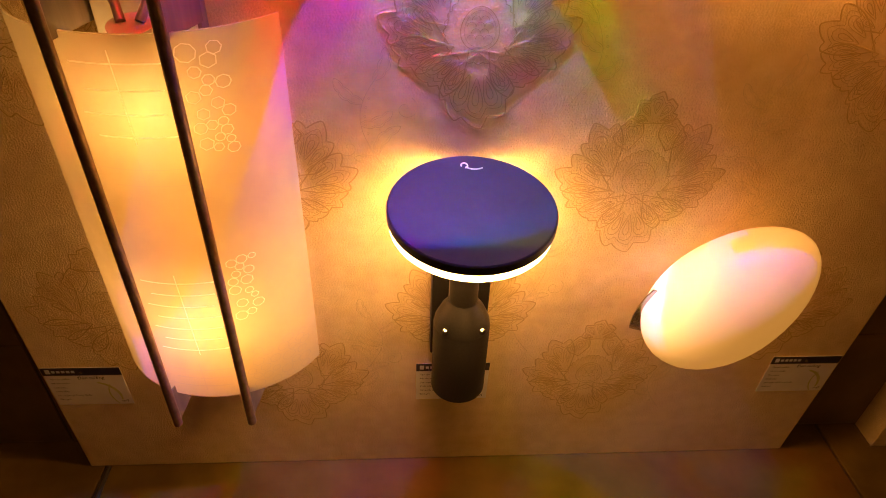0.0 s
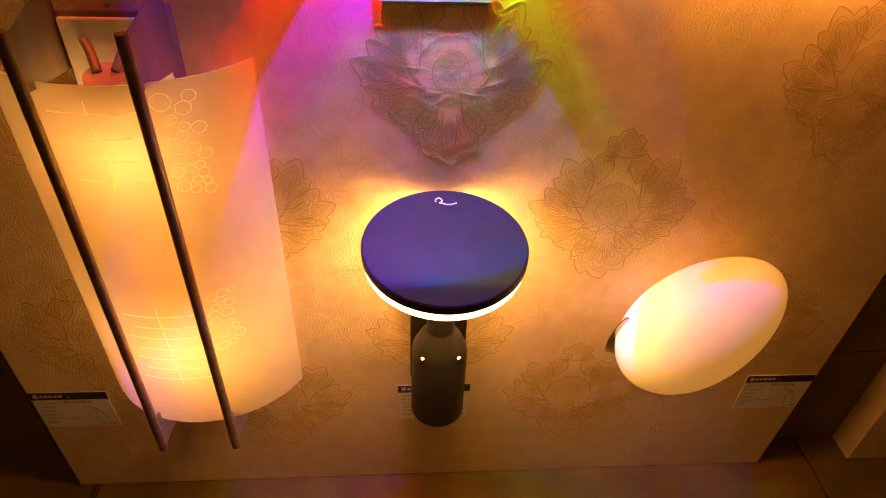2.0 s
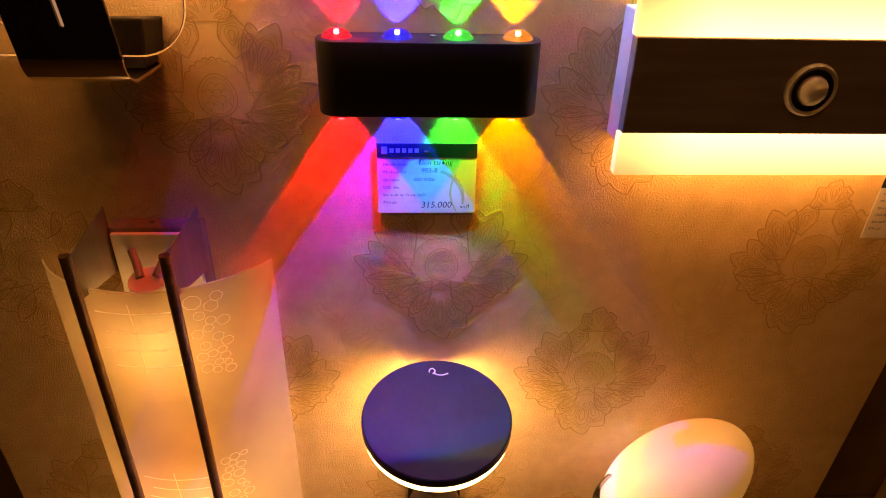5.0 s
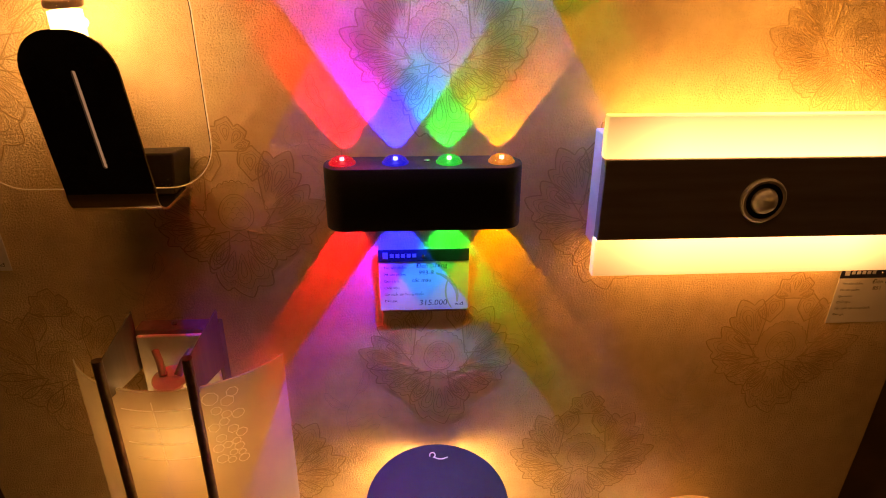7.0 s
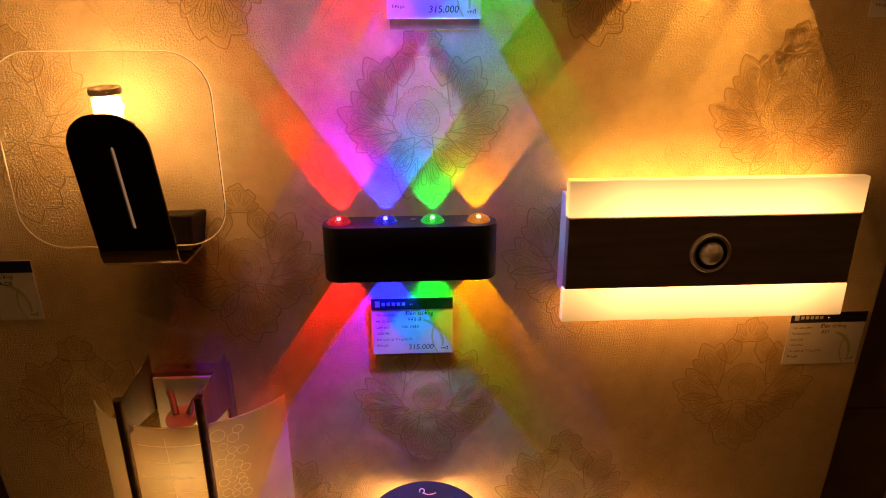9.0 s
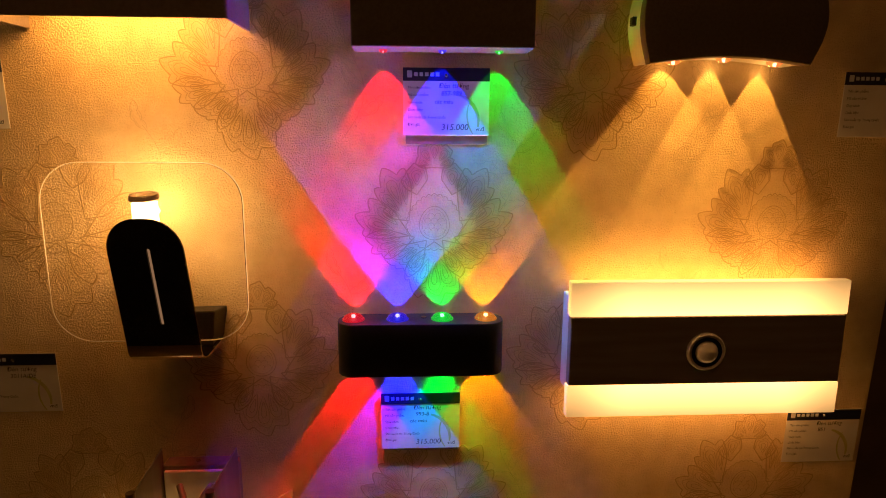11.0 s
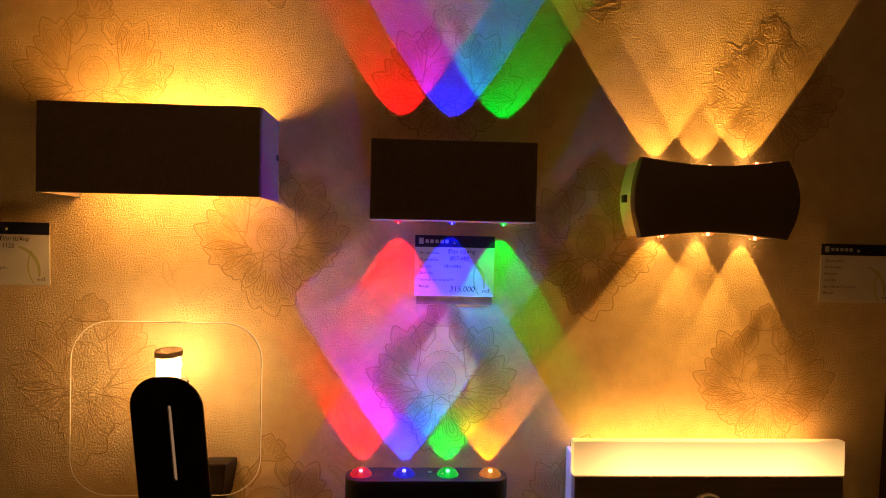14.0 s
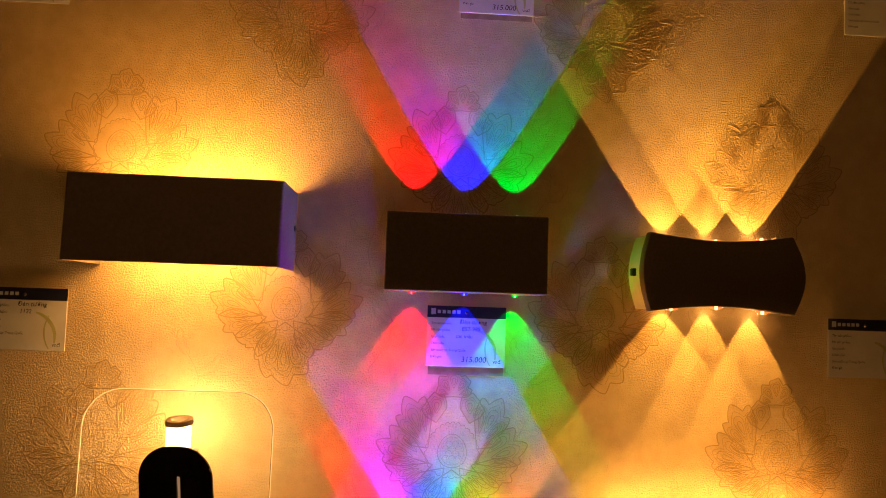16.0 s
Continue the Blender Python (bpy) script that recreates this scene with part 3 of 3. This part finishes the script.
def sensor_panel_lamp():
    t = root("wall_lamp", (0.36, 0, 0.825), "grey metal wall lamp with glowing acrylic edges and a round sensor", "wall lamp", "lamps on the display board")
    x0, x1 = 0.1825, 0.5355
    part("base", box(0.187, 0.531, -0.042, -0.0005, 0.850, 0.976, 0.002, 2), WHITE, t, "white enamelled base")
    part("acrylic_bar", box(x0, x1, -0.0555, -0.0425, 0.9565, 1.0005, 0.0014, 2), ACRYLIC_GLOW, t, "glowing frosted acrylic bar")
    part("acrylic_bar", box(x0, x1, -0.0555, -0.0425, 0.8240, 0.8665, 0.0014, 2), ACRYLIC_GLOW, t, "glowing frosted acrylic bar")
    part("front_plate", box(x0 + 0.0015, x1 - 0.0015, -0.0560, -0.0425, 0.8672, 0.9558, 0.0008, 1), GREY, t, "brushed grey plate")
    # Unseen strips and lamps, added to light the wall above and below.
    for way, z in ((1, 0.9765), (-1, 0.8495)):
        part("led_strip", box(0.200, 0.518, -0.030, -0.016, z - 0.001, z + 0.001), BULB_GLOW_STRIP, t, "lit warm strip")
        lamp("strip_light", "AREA", (0.359, -0.023, z + way * 0.003), PPAN, (1.0, 0.34, 0.055), (0.359, -0.023, z + way), size=(0.32, 0.014))
    eye = part("sensor_ring", lathe([(0.0245, 0), (0.0245, 0.003), (0.0225, 0.0055), (0.0205, 0.0045), (0.0185, 0.003), (0.0, 0.003)], (0.3560, -0.0560, 0.9105), 90, 40), CERAMIC_WHITE, t, "pale plastic sensor ring", True)
    part("sensor_gap", lathe([(0.0195, 0.0044), (0.0145, 0.0040)], (0.3560, -0.0560, 0.9105), 90, 40), BLACK, eye)
    part("sensor_dome", lathe([(0.0140, 0.003), (0.0135, 0.0065), (0.011, 0.0105), (0.0065, 0.0130), (0, 0.0138)], (0.3560, -0.0560, 0.9105), 90, 32), CERAMIC_WHITE, eye, "milky sensor dome", True)


CERAMIC_WHITE = surface("milky_plastic", (0.62, 0.57, 0.50), (0.70, 0.65, 0.58), 0.4, 150)


def glass_square_lamp():
    t = root("wall_lamp", (-0.30, 0, 0.915), "black slotted wall lamp with a clear rounded glass square", "wall lamp", "lamps on the display board")
    x0, x1, z1 = -0.3425, -0.2605, 1.0855
    slot = rounded(-0.3005, -0.2965, 0.964, 1.052, 0.0019, 4)
    out = rounded(x0, x1, 0.939, z1, 0.036, 10, (0, 0, 1, 1))
    bm = bmesh.new()
    for depth in (-0.0900, -0.0870):
        loops = [[bm.verts.new((x, depth, z)) for x, z in line] for line in (out, slot)]
        edges = [bm.edges.new((line[k], line[(k + 1) % len(line)])) for line in loops for k in range(len(line))]
        bmesh.ops.triangle_fill(bm, use_beauty=True, edges=edges)
    verts = list(bm.verts)
    n, m = len(out), len(slot)
    half = n + m
    for start, count in ((0, n), (n, m)):
        for k in range(count):
            a, b = start + k, start + (k + 1) % count
            bm.faces.new((verts[a], verts[b], verts[half + b], verts[half + a]))
    for v in bm.verts:
        v.co.y -= 0.05 * (v.co.z - 0.944)
        v.co.x -= 0.085 * (v.co.z - 1.04)
    part("front_plate", bm, GLOSS_BLACK, t, "gloss black slotted plate")
    part("slot_light", box(-0.3075, -0.2905, -0.0868, -0.0862, 0.9600, 1.0560), glowing("lit_slot", (1.0, 0.50, 0.25), 0.30, (0.15, 0.12, 0.1)), t, "faintly lit slot")
    curve = [(-0.0900 + 0.0, 0.944)] + [(-0.066 - 0.024 * math.cos(radians(a)), 0.944 - 0.024 * math.sin(radians(a))) for a in range(10, 91, 10)] + [(0.0, 0.920)]
    back_curve = [(y + (0.003 if k == 0 else 0.003 * max(0, 1 - k / 6)), z + (0.003 * min(1, k / 6))) for k, (y, z) in enumerate(curve)]
    bm = bmesh.new()
    rows = [[bm.verts.new((x + 0.0085, y, z - 0.005)) for y, z in curve + back_curve[::-1]] for x in (x0, x1)]
    bm.faces.new(rows[0]), bm.faces.new(rows[1][::-1])
    for k in range(len(rows[0])):
        j = (k + 1) % len(rows[0])
        bm.faces.new((rows[0][k], rows[1][k], rows[1][j], rows[0][j]))
    part("foot", bm, CHROME, t, "chrome curved foot", True)
    part("wall_mount", box(-0.330, -0.256, -0.034, -0.0005, 0.9185, 0.966, 0.002, 2), BLACK, t, "dark wall mount")
    part("glass_plate", prism(rounded(-0.4240, -0.2020, 0.9370, 1.1440, 0.045, 10), -0.0690, -0.0630, 0.0012, 2), CLEAR, t, "clear glass square with rounded corners", True).visible_shadow = False
    # Pale tube put round the glass for the light piped to its edge.
    rim = rounded(-0.4240, -0.2020, 0.9370, 1.1440, 0.045, 10)
    part("edge_light_tube", tube([(x, -0.0660, z) for x, z in rim], 0.0009, 8, None, True), LIT_ETCH, t, "pale tube in place of light caught in the glass edge", True)
    # Cup added round the bulb to keep its light off the wall below.
    part("socket", lathe([(0, 0.985), (0.021, 0.985), (0.0225, 1.000), (0.0225, 1.066), (0.0205, 1.068), (0.0195, 1.066), (0.0190, 1.030), (0, 1.030)], (-0.319, -0.046, 0), 0, 28), DARK_METAL, t, "dark cup added to hold bulb light off the wall", True)
    bulb = part("bulb", lathe([(0.0, 0), (0.0135, 0), (0.0135, 0.069), (0.0, 0.072)], (-0.3190, -0.046, 1.026), 0, 24), BULB_GLOW, t, "glowing capsule bulb", True)
    bulb.visible_shadow = False
    part("bulb_cap", lathe([(0.009, 0.0005), (0.0155, 0.0005), (0.0160, 0.0035), (0.0150, 0.0065), (0.009, 0.0065), (0.009, 0.0005)], (-0.3190, -0.046, 1.0985), 0, 28), BRONZE, t, "bronze ring cap", True)
    lamp("capsule_light", "POINT", (-0.3140, -0.0300, 1.083), PCAP, (1.0, 0.50, 0.17), radius=0.004)


def shade_y(x):
    cx, r = -0.296, 0.1448
    return -0.08 + r - math.sqrt(r * r - (x - cx) ** 2)


def tall_shade_lamp():
    t = root("wall_lamp", (-0.30, 0, 0.205), "tall curved frosted glass wall lamp with two bronze rods", "wall lamp", "lamps on the display board")
    bm = bmesh.new()
    n, z0, z1 = 36, 0.250, 0.706
    xs = [-0.296 + 0.1448 * math.sin(radians(-58.5 + 117 * k / n)) for k in range(n + 1)]
    grid = [[[bm.verts.new((x, shade_y(x) + d, z)) for x in xs] for z in (z0, z1)] for d in (0.0, 0.003)]
    for d in (0, 1):
        for k in range(n):
            bm.faces.new((grid[d][0][k], grid[d][0][k + 1], grid[d][1][k + 1], grid[d][1][k]))
    for k in range(n):
        for e in (0, 1):
            bm.faces.new((grid[0][e][k], grid[0][e][k + 1], grid[1][e][k + 1], grid[1][e][k]))
    for k in (0, n):
        bm.faces.new((grid[0][0][k], grid[0][1][k], grid[1][1][k], grid[1][0][k]))
    shade = part("shade", bm, FROST, t, "curved frosted glass shade", True)
    shade.visible_shadow = False

    def line(pts, w, name="etched_line"):
        b = bmesh.new()
        rows = []
        for i, (x, z) in enumerate(pts):
            a, c = pts[max(0, i - 1)], pts[min(len(pts) - 1, i + 1)]
            dx, dz = c[0] - a[0], c[1] - a[1]
            d = math.hypot(dx, dz) or 1
            nx, nz = -dz / d * w / 2, dx / d * w / 2
            rows.append([b.verts.new((x + s * nx, shade_y(x + s * nx) - 0.0012, z + s * nz)) for s in (-1, 1)])
        for p, q in zip(rows, rows[1:]):
            b.faces.new((p[0], p[1], q[1], q[0]))
        return b

    def join(list_of):
        b = bmesh.new()
        for one in list_of:
            me = bpy.data.meshes.new("line")
            one.to_mesh(me), one.free()
            b.from_mesh(me), bpy.data.meshes.remove(me)
        return b

    for zs, xm in (((0.681, 0.657, 0.634, 0.612), -0.305), ((0.437, 0.420, 0.403, 0.386, 0.369, 0.352, 0.335), -0.303), ((0.300, 0.286, 0.272), -0.303), ((0.578, 0.560), -0.305)):
        for k, z in enumerate(zs):
            w = 0.0016 if len(zs) > 2 else 0.0008
            x0, x1 = -0.343 + 0.008 * (k % 2), -0.263 - 0.003 * (k % 3)
            part("etched_line", line([(x0 + (x1 - x0) * s / 8, z) for s in range(9)], w), LIT_ETCH if z > 0.58 or 0.32 < z < 0.5 else UNLIT_ETCH, shade)
        part("etched_line", line([(xm + 0.004 * (zs[0] - z) / 0.1, z) for z in [zs[0] + 0.012 - (zs[0] - zs[-1] + 0.020) * s / 8 for s in range(9)]], 0.0012 if len(zs) > 2 else 0.0006), LIT_ETCH if zs[0] > 0.6 or 0.32 < zs[0] < 0.5 else UNLIT_ETCH, shade)
    rnd = random.Random(4)
    for (xa, xb, za, zb, count) in ((-0.245, -0.218, 0.590, 0.695, 30), (-0.246, -0.222, 0.380, 0.470, 24), (-0.246, -0.185, 0.258, 0.320, 40)):
        done, cells = [], []
        for _ in range(count * 8):
            f = rnd.random() ** 1.5
            x, z, r = xa + (xb - xa) * f, rnd.uniform(za, zb), rnd.uniform(0.0050, 0.0092) * (1 - 0.3 * f)
            if all(math.hypot(x - p, z - q) > (r + s) * 0.92 for p, q, s in done):
                done.append((x, z, r))
                k = rnd.choice((6, 7, 8))
                a0 = rnd.random() * 3
                cells.append(line([(x + r * math.cos(a0 + 2 * math.pi * i / k), z + r * math.sin(a0 + 2 * math.pi * i / k)) for i in range(k + 1)], 0.0010))
            if len(done) >= count:
                break
        tagged(part("etched_pattern", join(cells), LIT_ETCH if za > 0.3 else UNLIT_ETCH, shade, "etched honeycomb pattern"), kind="stuff")
    for x in (-0.3495, -0.2560):
        part("rod", tube([(x + 0.0015, -0.087, 0.207), (x + 0.0015, -0.087, 0.754)], 0.0055, 16), BRONZE, t, "slender bronze rod", True)
    for s, xf, xb in ((-1, -0.348, -0.334), (1, -0.2565, -0.239)):
        for za, zb, cut in ((0.700, 0.776, -0.028), (0.206, 0.262, 0.03)):
            b = bmesh.new()
            ys = (-0.083, -0.022)
            quad = [(xf, ys[0], za), (xb, ys[1], za + (0.0 if cut < 0 else 0.02)), (xb, ys[1], zb), (xf, ys[0], zb + (cut if cut < 0 else 0))]
            rows = [[b.verts.new((x + d, y, z)) for x, y, z in quad] for d in (-0.0007, 0.0007)]
            b.faces.new(rows[0]), b.faces.new(rows[1][::-1])
            for k in range(4):
                b.faces.new((rows[0][k], rows[1][k], rows[1][(k + 1) % 4], rows[0][(k + 1) % 4]))
            part("bracket", b, DULL_STEEL, t, "folded steel bracket")
    part("back_box", box(-0.334, -0.240, -0.024, -0.0005, 0.225, 0.752, 0.0015, 2), DULL_STEEL, t, "steel back box")
    part("back_face", box(-0.331, -0.243, -0.030, -0.0245, 0.230, 0.747, 0.001, 1), WHITE, t, "white reflector plate")
    part("holder_disc", lathe([(0, 0), (0.020, 0), (0.020, 0.0035), (0, 0.0035)], (-0.291, -0.053, 0.703), 12, 28), CERAMIC, t, "pink ceramic lamp holder", True)
    # Unseen socket, added to hold bulb light back from the wall above.
    part("socket", lathe([(0, 0.672), (0.010, 0.672), (0.011, 0.675), (0.011, 0.696), (0.010, 0.700), (0, 0.700)], (-0.291, -0.050, 0), 0, 28), CERAMIC, t, "unseen ceramic socket added under the lamp holder", True)
    for x, dx in ((-0.312, 0.013), (-0.270, -0.013)):
        part("holder_pin", tube([(x, -0.0305, 0.728), (x + dx * 0.6, -0.042, 0.720), (x + dx, -0.052, 0.708)], 0.0043, 12), COPPER, t, "", True)
    part("screw", lathe([(0.003, 0), (0.003, 0.0015), (0, 0.002)], (-0.292, -0.012, 0.752), 0, 12), STEEL, t)
    for z in (0.635, 0.370):
        bulb = part("bulb", lathe([(0, -0.030)] + [(0.015 * math.sin(a), -0.030 * math.cos(a)) for a in [0.3 * k for k in range(1, 11)]] + [(0, 0.030)], (-0.293, -0.046, z), 0, 20), SHADED_BULB, t, "glowing bulb", True)
        bulb.visible_shadow = False
    # Points beyond the two bulbs are added to spread the shade's glow.
    for z, power in PT:
        lamp("shade_spread_light", "POINT", (-0.290, -0.042, z), power, SHADE_WARM, radius=0.018)


def disc_lamp():
    t = root("wall_lamp", (0.012, 0, 0.249), "black lantern wall lamp with a disc top and glowing ring", "wall lamp", "lamps on the display board")
    tilt, at = -7.0, (0.0115, -0.090, 0.5440)
    r = 0.0856
    part("disc", lathe([(0, 0), (r - 0.0015, 0), (r, -0.0015), (r, -0.0105), (r - 0.001, -0.0112), (0, -0.0112)], at, -tilt, 72), DISC_BLUE_SHEEN, t, "glossy black disc", True)
    # Added sleeve keeps the side dark, free of the face's painted blue.
    part("rim", lathe([(r + 0.0002, -0.0012), (r + 0.0006, -0.0020), (r + 0.0006, -0.0108), (r - 0.0005, -0.0114)], at, -tilt, 72), BLACK, t, "plain black side without the face's blue sheen", True)
    part("glow_ring", lathe([(0, -0.0113), (r - 0.0015, -0.0113), (r - 0.0015, -0.0215), (r - 0.004, -0.0235), (0, -0.0235)], at, -tilt, 72), RING_GLOW, t, "glowing opal ring", True)
    bm = bmesh.new()
    up = Matrix.Translation(at) @ Matrix.Rotation(radians(-tilt), 4, "X")
    swirl = [(-0.0035 + 0.0036 * math.cos(a), 0.0665 + 0.0042 * math.sin(a)) for a in [3.6 - 0.5 * k for k in range(11)]]
    swirl += [(-0.002 + 0.018 * q, 0.0630 - 0.003 * math.sin(math.pi * q) - 0.0005 * q) for q in [k / 8 for k in range(9)]]
    tube([up @ Vector((x, y, 0.0004)) for x, y in swirl], 0.0008, 6, bm)
    part("emblem", bm, WHITE, t, "small silver swirl mark")
    ax = (0.0125, -0.063, 0.0)
    part("body", lathe([(0, 0.2475), (0.0325, 0.2475), (0.0345, 0.2495), (0.0345, 0.357), (0.0335, 0.3585)], ax, 0, 48), BLACK, t, "black round body", True)
    part("shoulder", lathe([(0.0342, 0.3588), (0.0330, 0.366), (0.0265, 0.381), (0.0195, 0.391), (0.0172, 0.396)], ax, 0, 48), BLACK, t, "", True)
    part("neck", lathe([(0.0168, 0.394), (0.0168, 0.530)], ax, 0, 40), BLACK, t, "", True)
    for x in (-0.0095, 0.0345):
        part("screw", lathe([(0, -0.001), (0.0036, -0.001), (0.0036, 0.002), (0.0015, 0.0032), (0, 0.0032)], (x, -0.0875, 0.366), 40, 14), CHROME, t, "bright steel screw", True)
    part("wall_plate", box(-0.0225, 0.0495, -0.028, -0.0005, 0.268, 0.425, 0.0015, 2), BLACK, t, "black wall plate")
    part("arm", box(-0.002, 0.027, -0.060, -0.0275, 0.330, 0.412, 0.002, 2), GREY, t)


def egg_lamp():
    t = root("wall_lamp", (0.33, 0, 0.31), "opal glass egg wall lamp on a slim metal clip", "wall lamp", "lamps on the display board")
    bm = bmesh.new()
    bmesh.ops.create_uvsphere(bm, u_segments=56, v_segments=36, radius=1.0)
    for v in bm.verts:
        f = 1 - 0.088 * v.co.z
        v.co = Vector((v.co.x * EGG[0] * f, v.co.y * EGG[1] * f, v.co.z * EGG[2]))
    bm.transform(Matrix.Translation(EGG_AT) @ Euler([radians(a) for a in EGG_TURN]).to_matrix().to_4x4())
    part("opal_shade", bm, OPAL_GLOW, t, "softly glowing opal glass egg", True).visible_shadow = False
    lamp("egg_bulb_light", "POINT", EGG_AT, 0.17, (1.0, 0.40, 0.085), radius=0.05)
    path = [(0.252, -0.014, 0.296), (0.243, -0.024, 0.306), (0.236, -0.036, 0.326), (0.232, -0.046, 0.350), (0.2315, -0.054, 0.372), (0.2345, -0.059, 0.391), (0.2400, -0.062, 0.405)]
    bm = bmesh.new()
    rows = []
    for k, (x, y, z) in enumerate(path):
        w = 0.020 - 0.0026 * k
        rows.append([bm.verts.new(p) for p in ((x, y, z), (x + w, y - 0.2 * w, z - 0.15 * w), (x + w, y + 0.0022 - 0.2 * w, z - 0.15 * w), (x, y + 0.0022, z))])
    for a, b in zip(rows, rows[1:]):
        for k in range(4):
            bm.faces.new((a[k], a[(k + 1) % 4], b[(k + 1) % 4], b[k]))
    bm.faces.new(rows[0]), bm.faces.new(rows[-1][::-1])
    part("clip", bm, STEEL, t, "brushed steel clip", True)
    part("wall_disc", lathe([(0, 0), (0.026, 0), (0.026, 0.022), (0.024, 0.024), (0, 0.024)], (0.335, -0.0005, 0.378), 90, 40), WHITE, t, "white wall disc", True)


EGG, EGG_AT, EGG_TURN = (0.0675, 0.068, 0.1112), (0.3232, -0.0755, 0.4045), (0, 38.5, -4.7)
P8 = {"red": 8.0, "blue": 20.0, "green": 4.6, "amber": 4.6}
P3 = {"red": 4.4, "blue": 9.6, "green": 2.6}
PPAN = 0.30
PBOX, PBOW, PCAP = 1.8, 6.2, 1.4
PT = ((0.640, 0.074), (0.590, 0.042), (0.520, 0.033), (0.445, 0.035), (0.390, 0.052), (0.340, 0.052), (0.290, 0.026))
eight_beam_lamp()
three_beam_box()
long_box_lamp()
bow_lamp()
sensor_panel_lamp()
glass_square_lamp()
tall_shade_lamp()
disc_lamp()
egg_lamp()


# ---- price cards ----
PRINTED = ("Tên sản phẩm:", "Mã sản phẩm:", "Quy cách:", "Chất liệu:", "Sản xuất tại Trung Quốc", "Đơn giá:")


def price_card(x, z, name="", code="", extra="", price="", off=0.0025, lean=2.0, edge_shadow=0.0):
    """A printed card whose upper left corner is at (x, z), held a little off the wall."""
    w, h = 0.105, 0.0800
    t = root("price_card", (x, 0, z), "white price card with a navy band and handwritten notes", "price card", "price cards")
    y = -off
    made = [part("sheet", box(x, x + w, y - 0.0010, y, z - h, z, 0.0003, 1), CARD, t, "white card"),
            part("band", box(x, x + w, y - 0.0013, y - 0.0009, z - 0.0155, z), NAVY, t, "navy band"),
            part("pin", lathe([(0.0022, 0), (0.0022, 0.001), (0.0012, 0.0022), (0, 0.0024)], (x + 0.052, y - 0.0012, z - 0.0085), 90, 12), CHROME, t)]
    made.append(part("band_mark", box(x + 0.005, x + 0.011, y - 0.0016, y - 0.0012, z - 0.0115, z - 0.0035), PALE, t))
    for k in range(5):
        made.append(part("band_bar", box(x + 0.0135 + 0.0065 * k, x + 0.0178 + 0.0065 * k, y - 0.0016, y - 0.0012, z - 0.0100, z - 0.0055), PALE, t))
    bm = bmesh.new()
    for r, x_c, z_c, w_l, a0, a1 in ((0.034, x + 0.058, z - 0.064, 0.0045, -10, 75), (0.040, x + 0.118, z - 0.055, 0.0022, 150, 215)):
        rows = []
        for k in range(15):
            a = radians(a0 + (a1 - a0) * k / 14)
            ww = w_l * (0.35 + 0.65 * math.sin(math.pi * (k + 1) / 17))
            rows.append([bm.verts.new((min(x + w - 0.0005, x_c + (r + s * ww / 2) * math.cos(a)), y - 0.0011, max(z - h + 0.0005, z_c + (r + s * ww / 2) * math.sin(a)))) for s in (-1, 1)])
        for a, b in zip(rows, rows[1:]):
            bm.faces.new((a[0], a[1], b[1], b[0]))
    made.append(part("swash", bm, SWASH, t))
    for k, text in enumerate(PRINTED):
        made.append(part("printed_line", letters(text, x + 0.0055, z - 0.0245 - 0.0088 * k, 0.0045, y - 0.00125), INK, t))
    made.append(part("printed_line", letters("vnđ", x + 0.089, z - 0.0745, 0.0066, y - 0.00125), INK, t))
    for text, dx, dz, size in ((name, 0.043, 0.0235, 0.0082), (code, 0.046, 0.0325, 0.0076), (extra, 0.038, 0.0420, 0.0070), (price, 0.046, 0.0735, 0.0105)):
        if text:
            made.append(part("handwriting", letters(text, x + dx, z - dz, size, y - 0.00130, 0.12), INK, t))
    # Strip put in for the card's curled edge and the shadow under it.
    if edge_shadow:
        part("edge_shadow_strip", box(x + 0.003, x + w - 0.002, y, y + 0.0006, z - h - edge_shadow, z - h + 0.004, 0.0002, 1), EDGE_SHADOW, t, "brown strip for the card's curled edge and shadow")
    t.rotation_euler = (radians(lean), 0, 0)
    return t


price_card(-0.0525, 0.8375, "Đèn tường", "993-8", "các màu", "315.000", 0.0016, 0.3, 0.003)
price_card(-0.0205, 1.2545, "Đèn tường", "857-989", "các màu", "315.000", 0.003, 1.5, 0.011)
price_card(-0.5525, 0.2235, "Đèn tường", "", "", "")
price_card(-0.0400, 0.2205, "", "", "", "")
price_card(0.4835, 0.2230, "Đèn tường", "", "", "")
price_card(0.5080, 0.8030, "Đèn tường", "851", "", "")
price_card(-0.5905, 1.2600, "Đèn tường", "1122", "", "")
price_card(0.5310, 1.2545, "", "", "", "")
price_card(0.0085, 1.7420, "Đèn tường", "", "", "315.000", 0.004, 2.0, 0.008)
price_card(0.5660, 1.7420, "", "", "", "")
price_card(-0.6230, 1.7220, "Đèn tường", "", "", "")
price_card(-0.5685, 0.9000, "Đèn tường", "3011A/DE", "", "")

cable = root("floor_cable", (-0.528, -0.3, FLOOR_Z), "thin dark cable lying along a floor tile joint", "cable")
part("sheath", tube([(-0.522 - 0.010 * k / 10 + 0.002 * math.sin(1.7 * k), -0.004 - 0.06 * k, FLOOR_Z + 0.003) for k in range(11)], 0.0028, 8), DARK_METAL, cable, "", True)
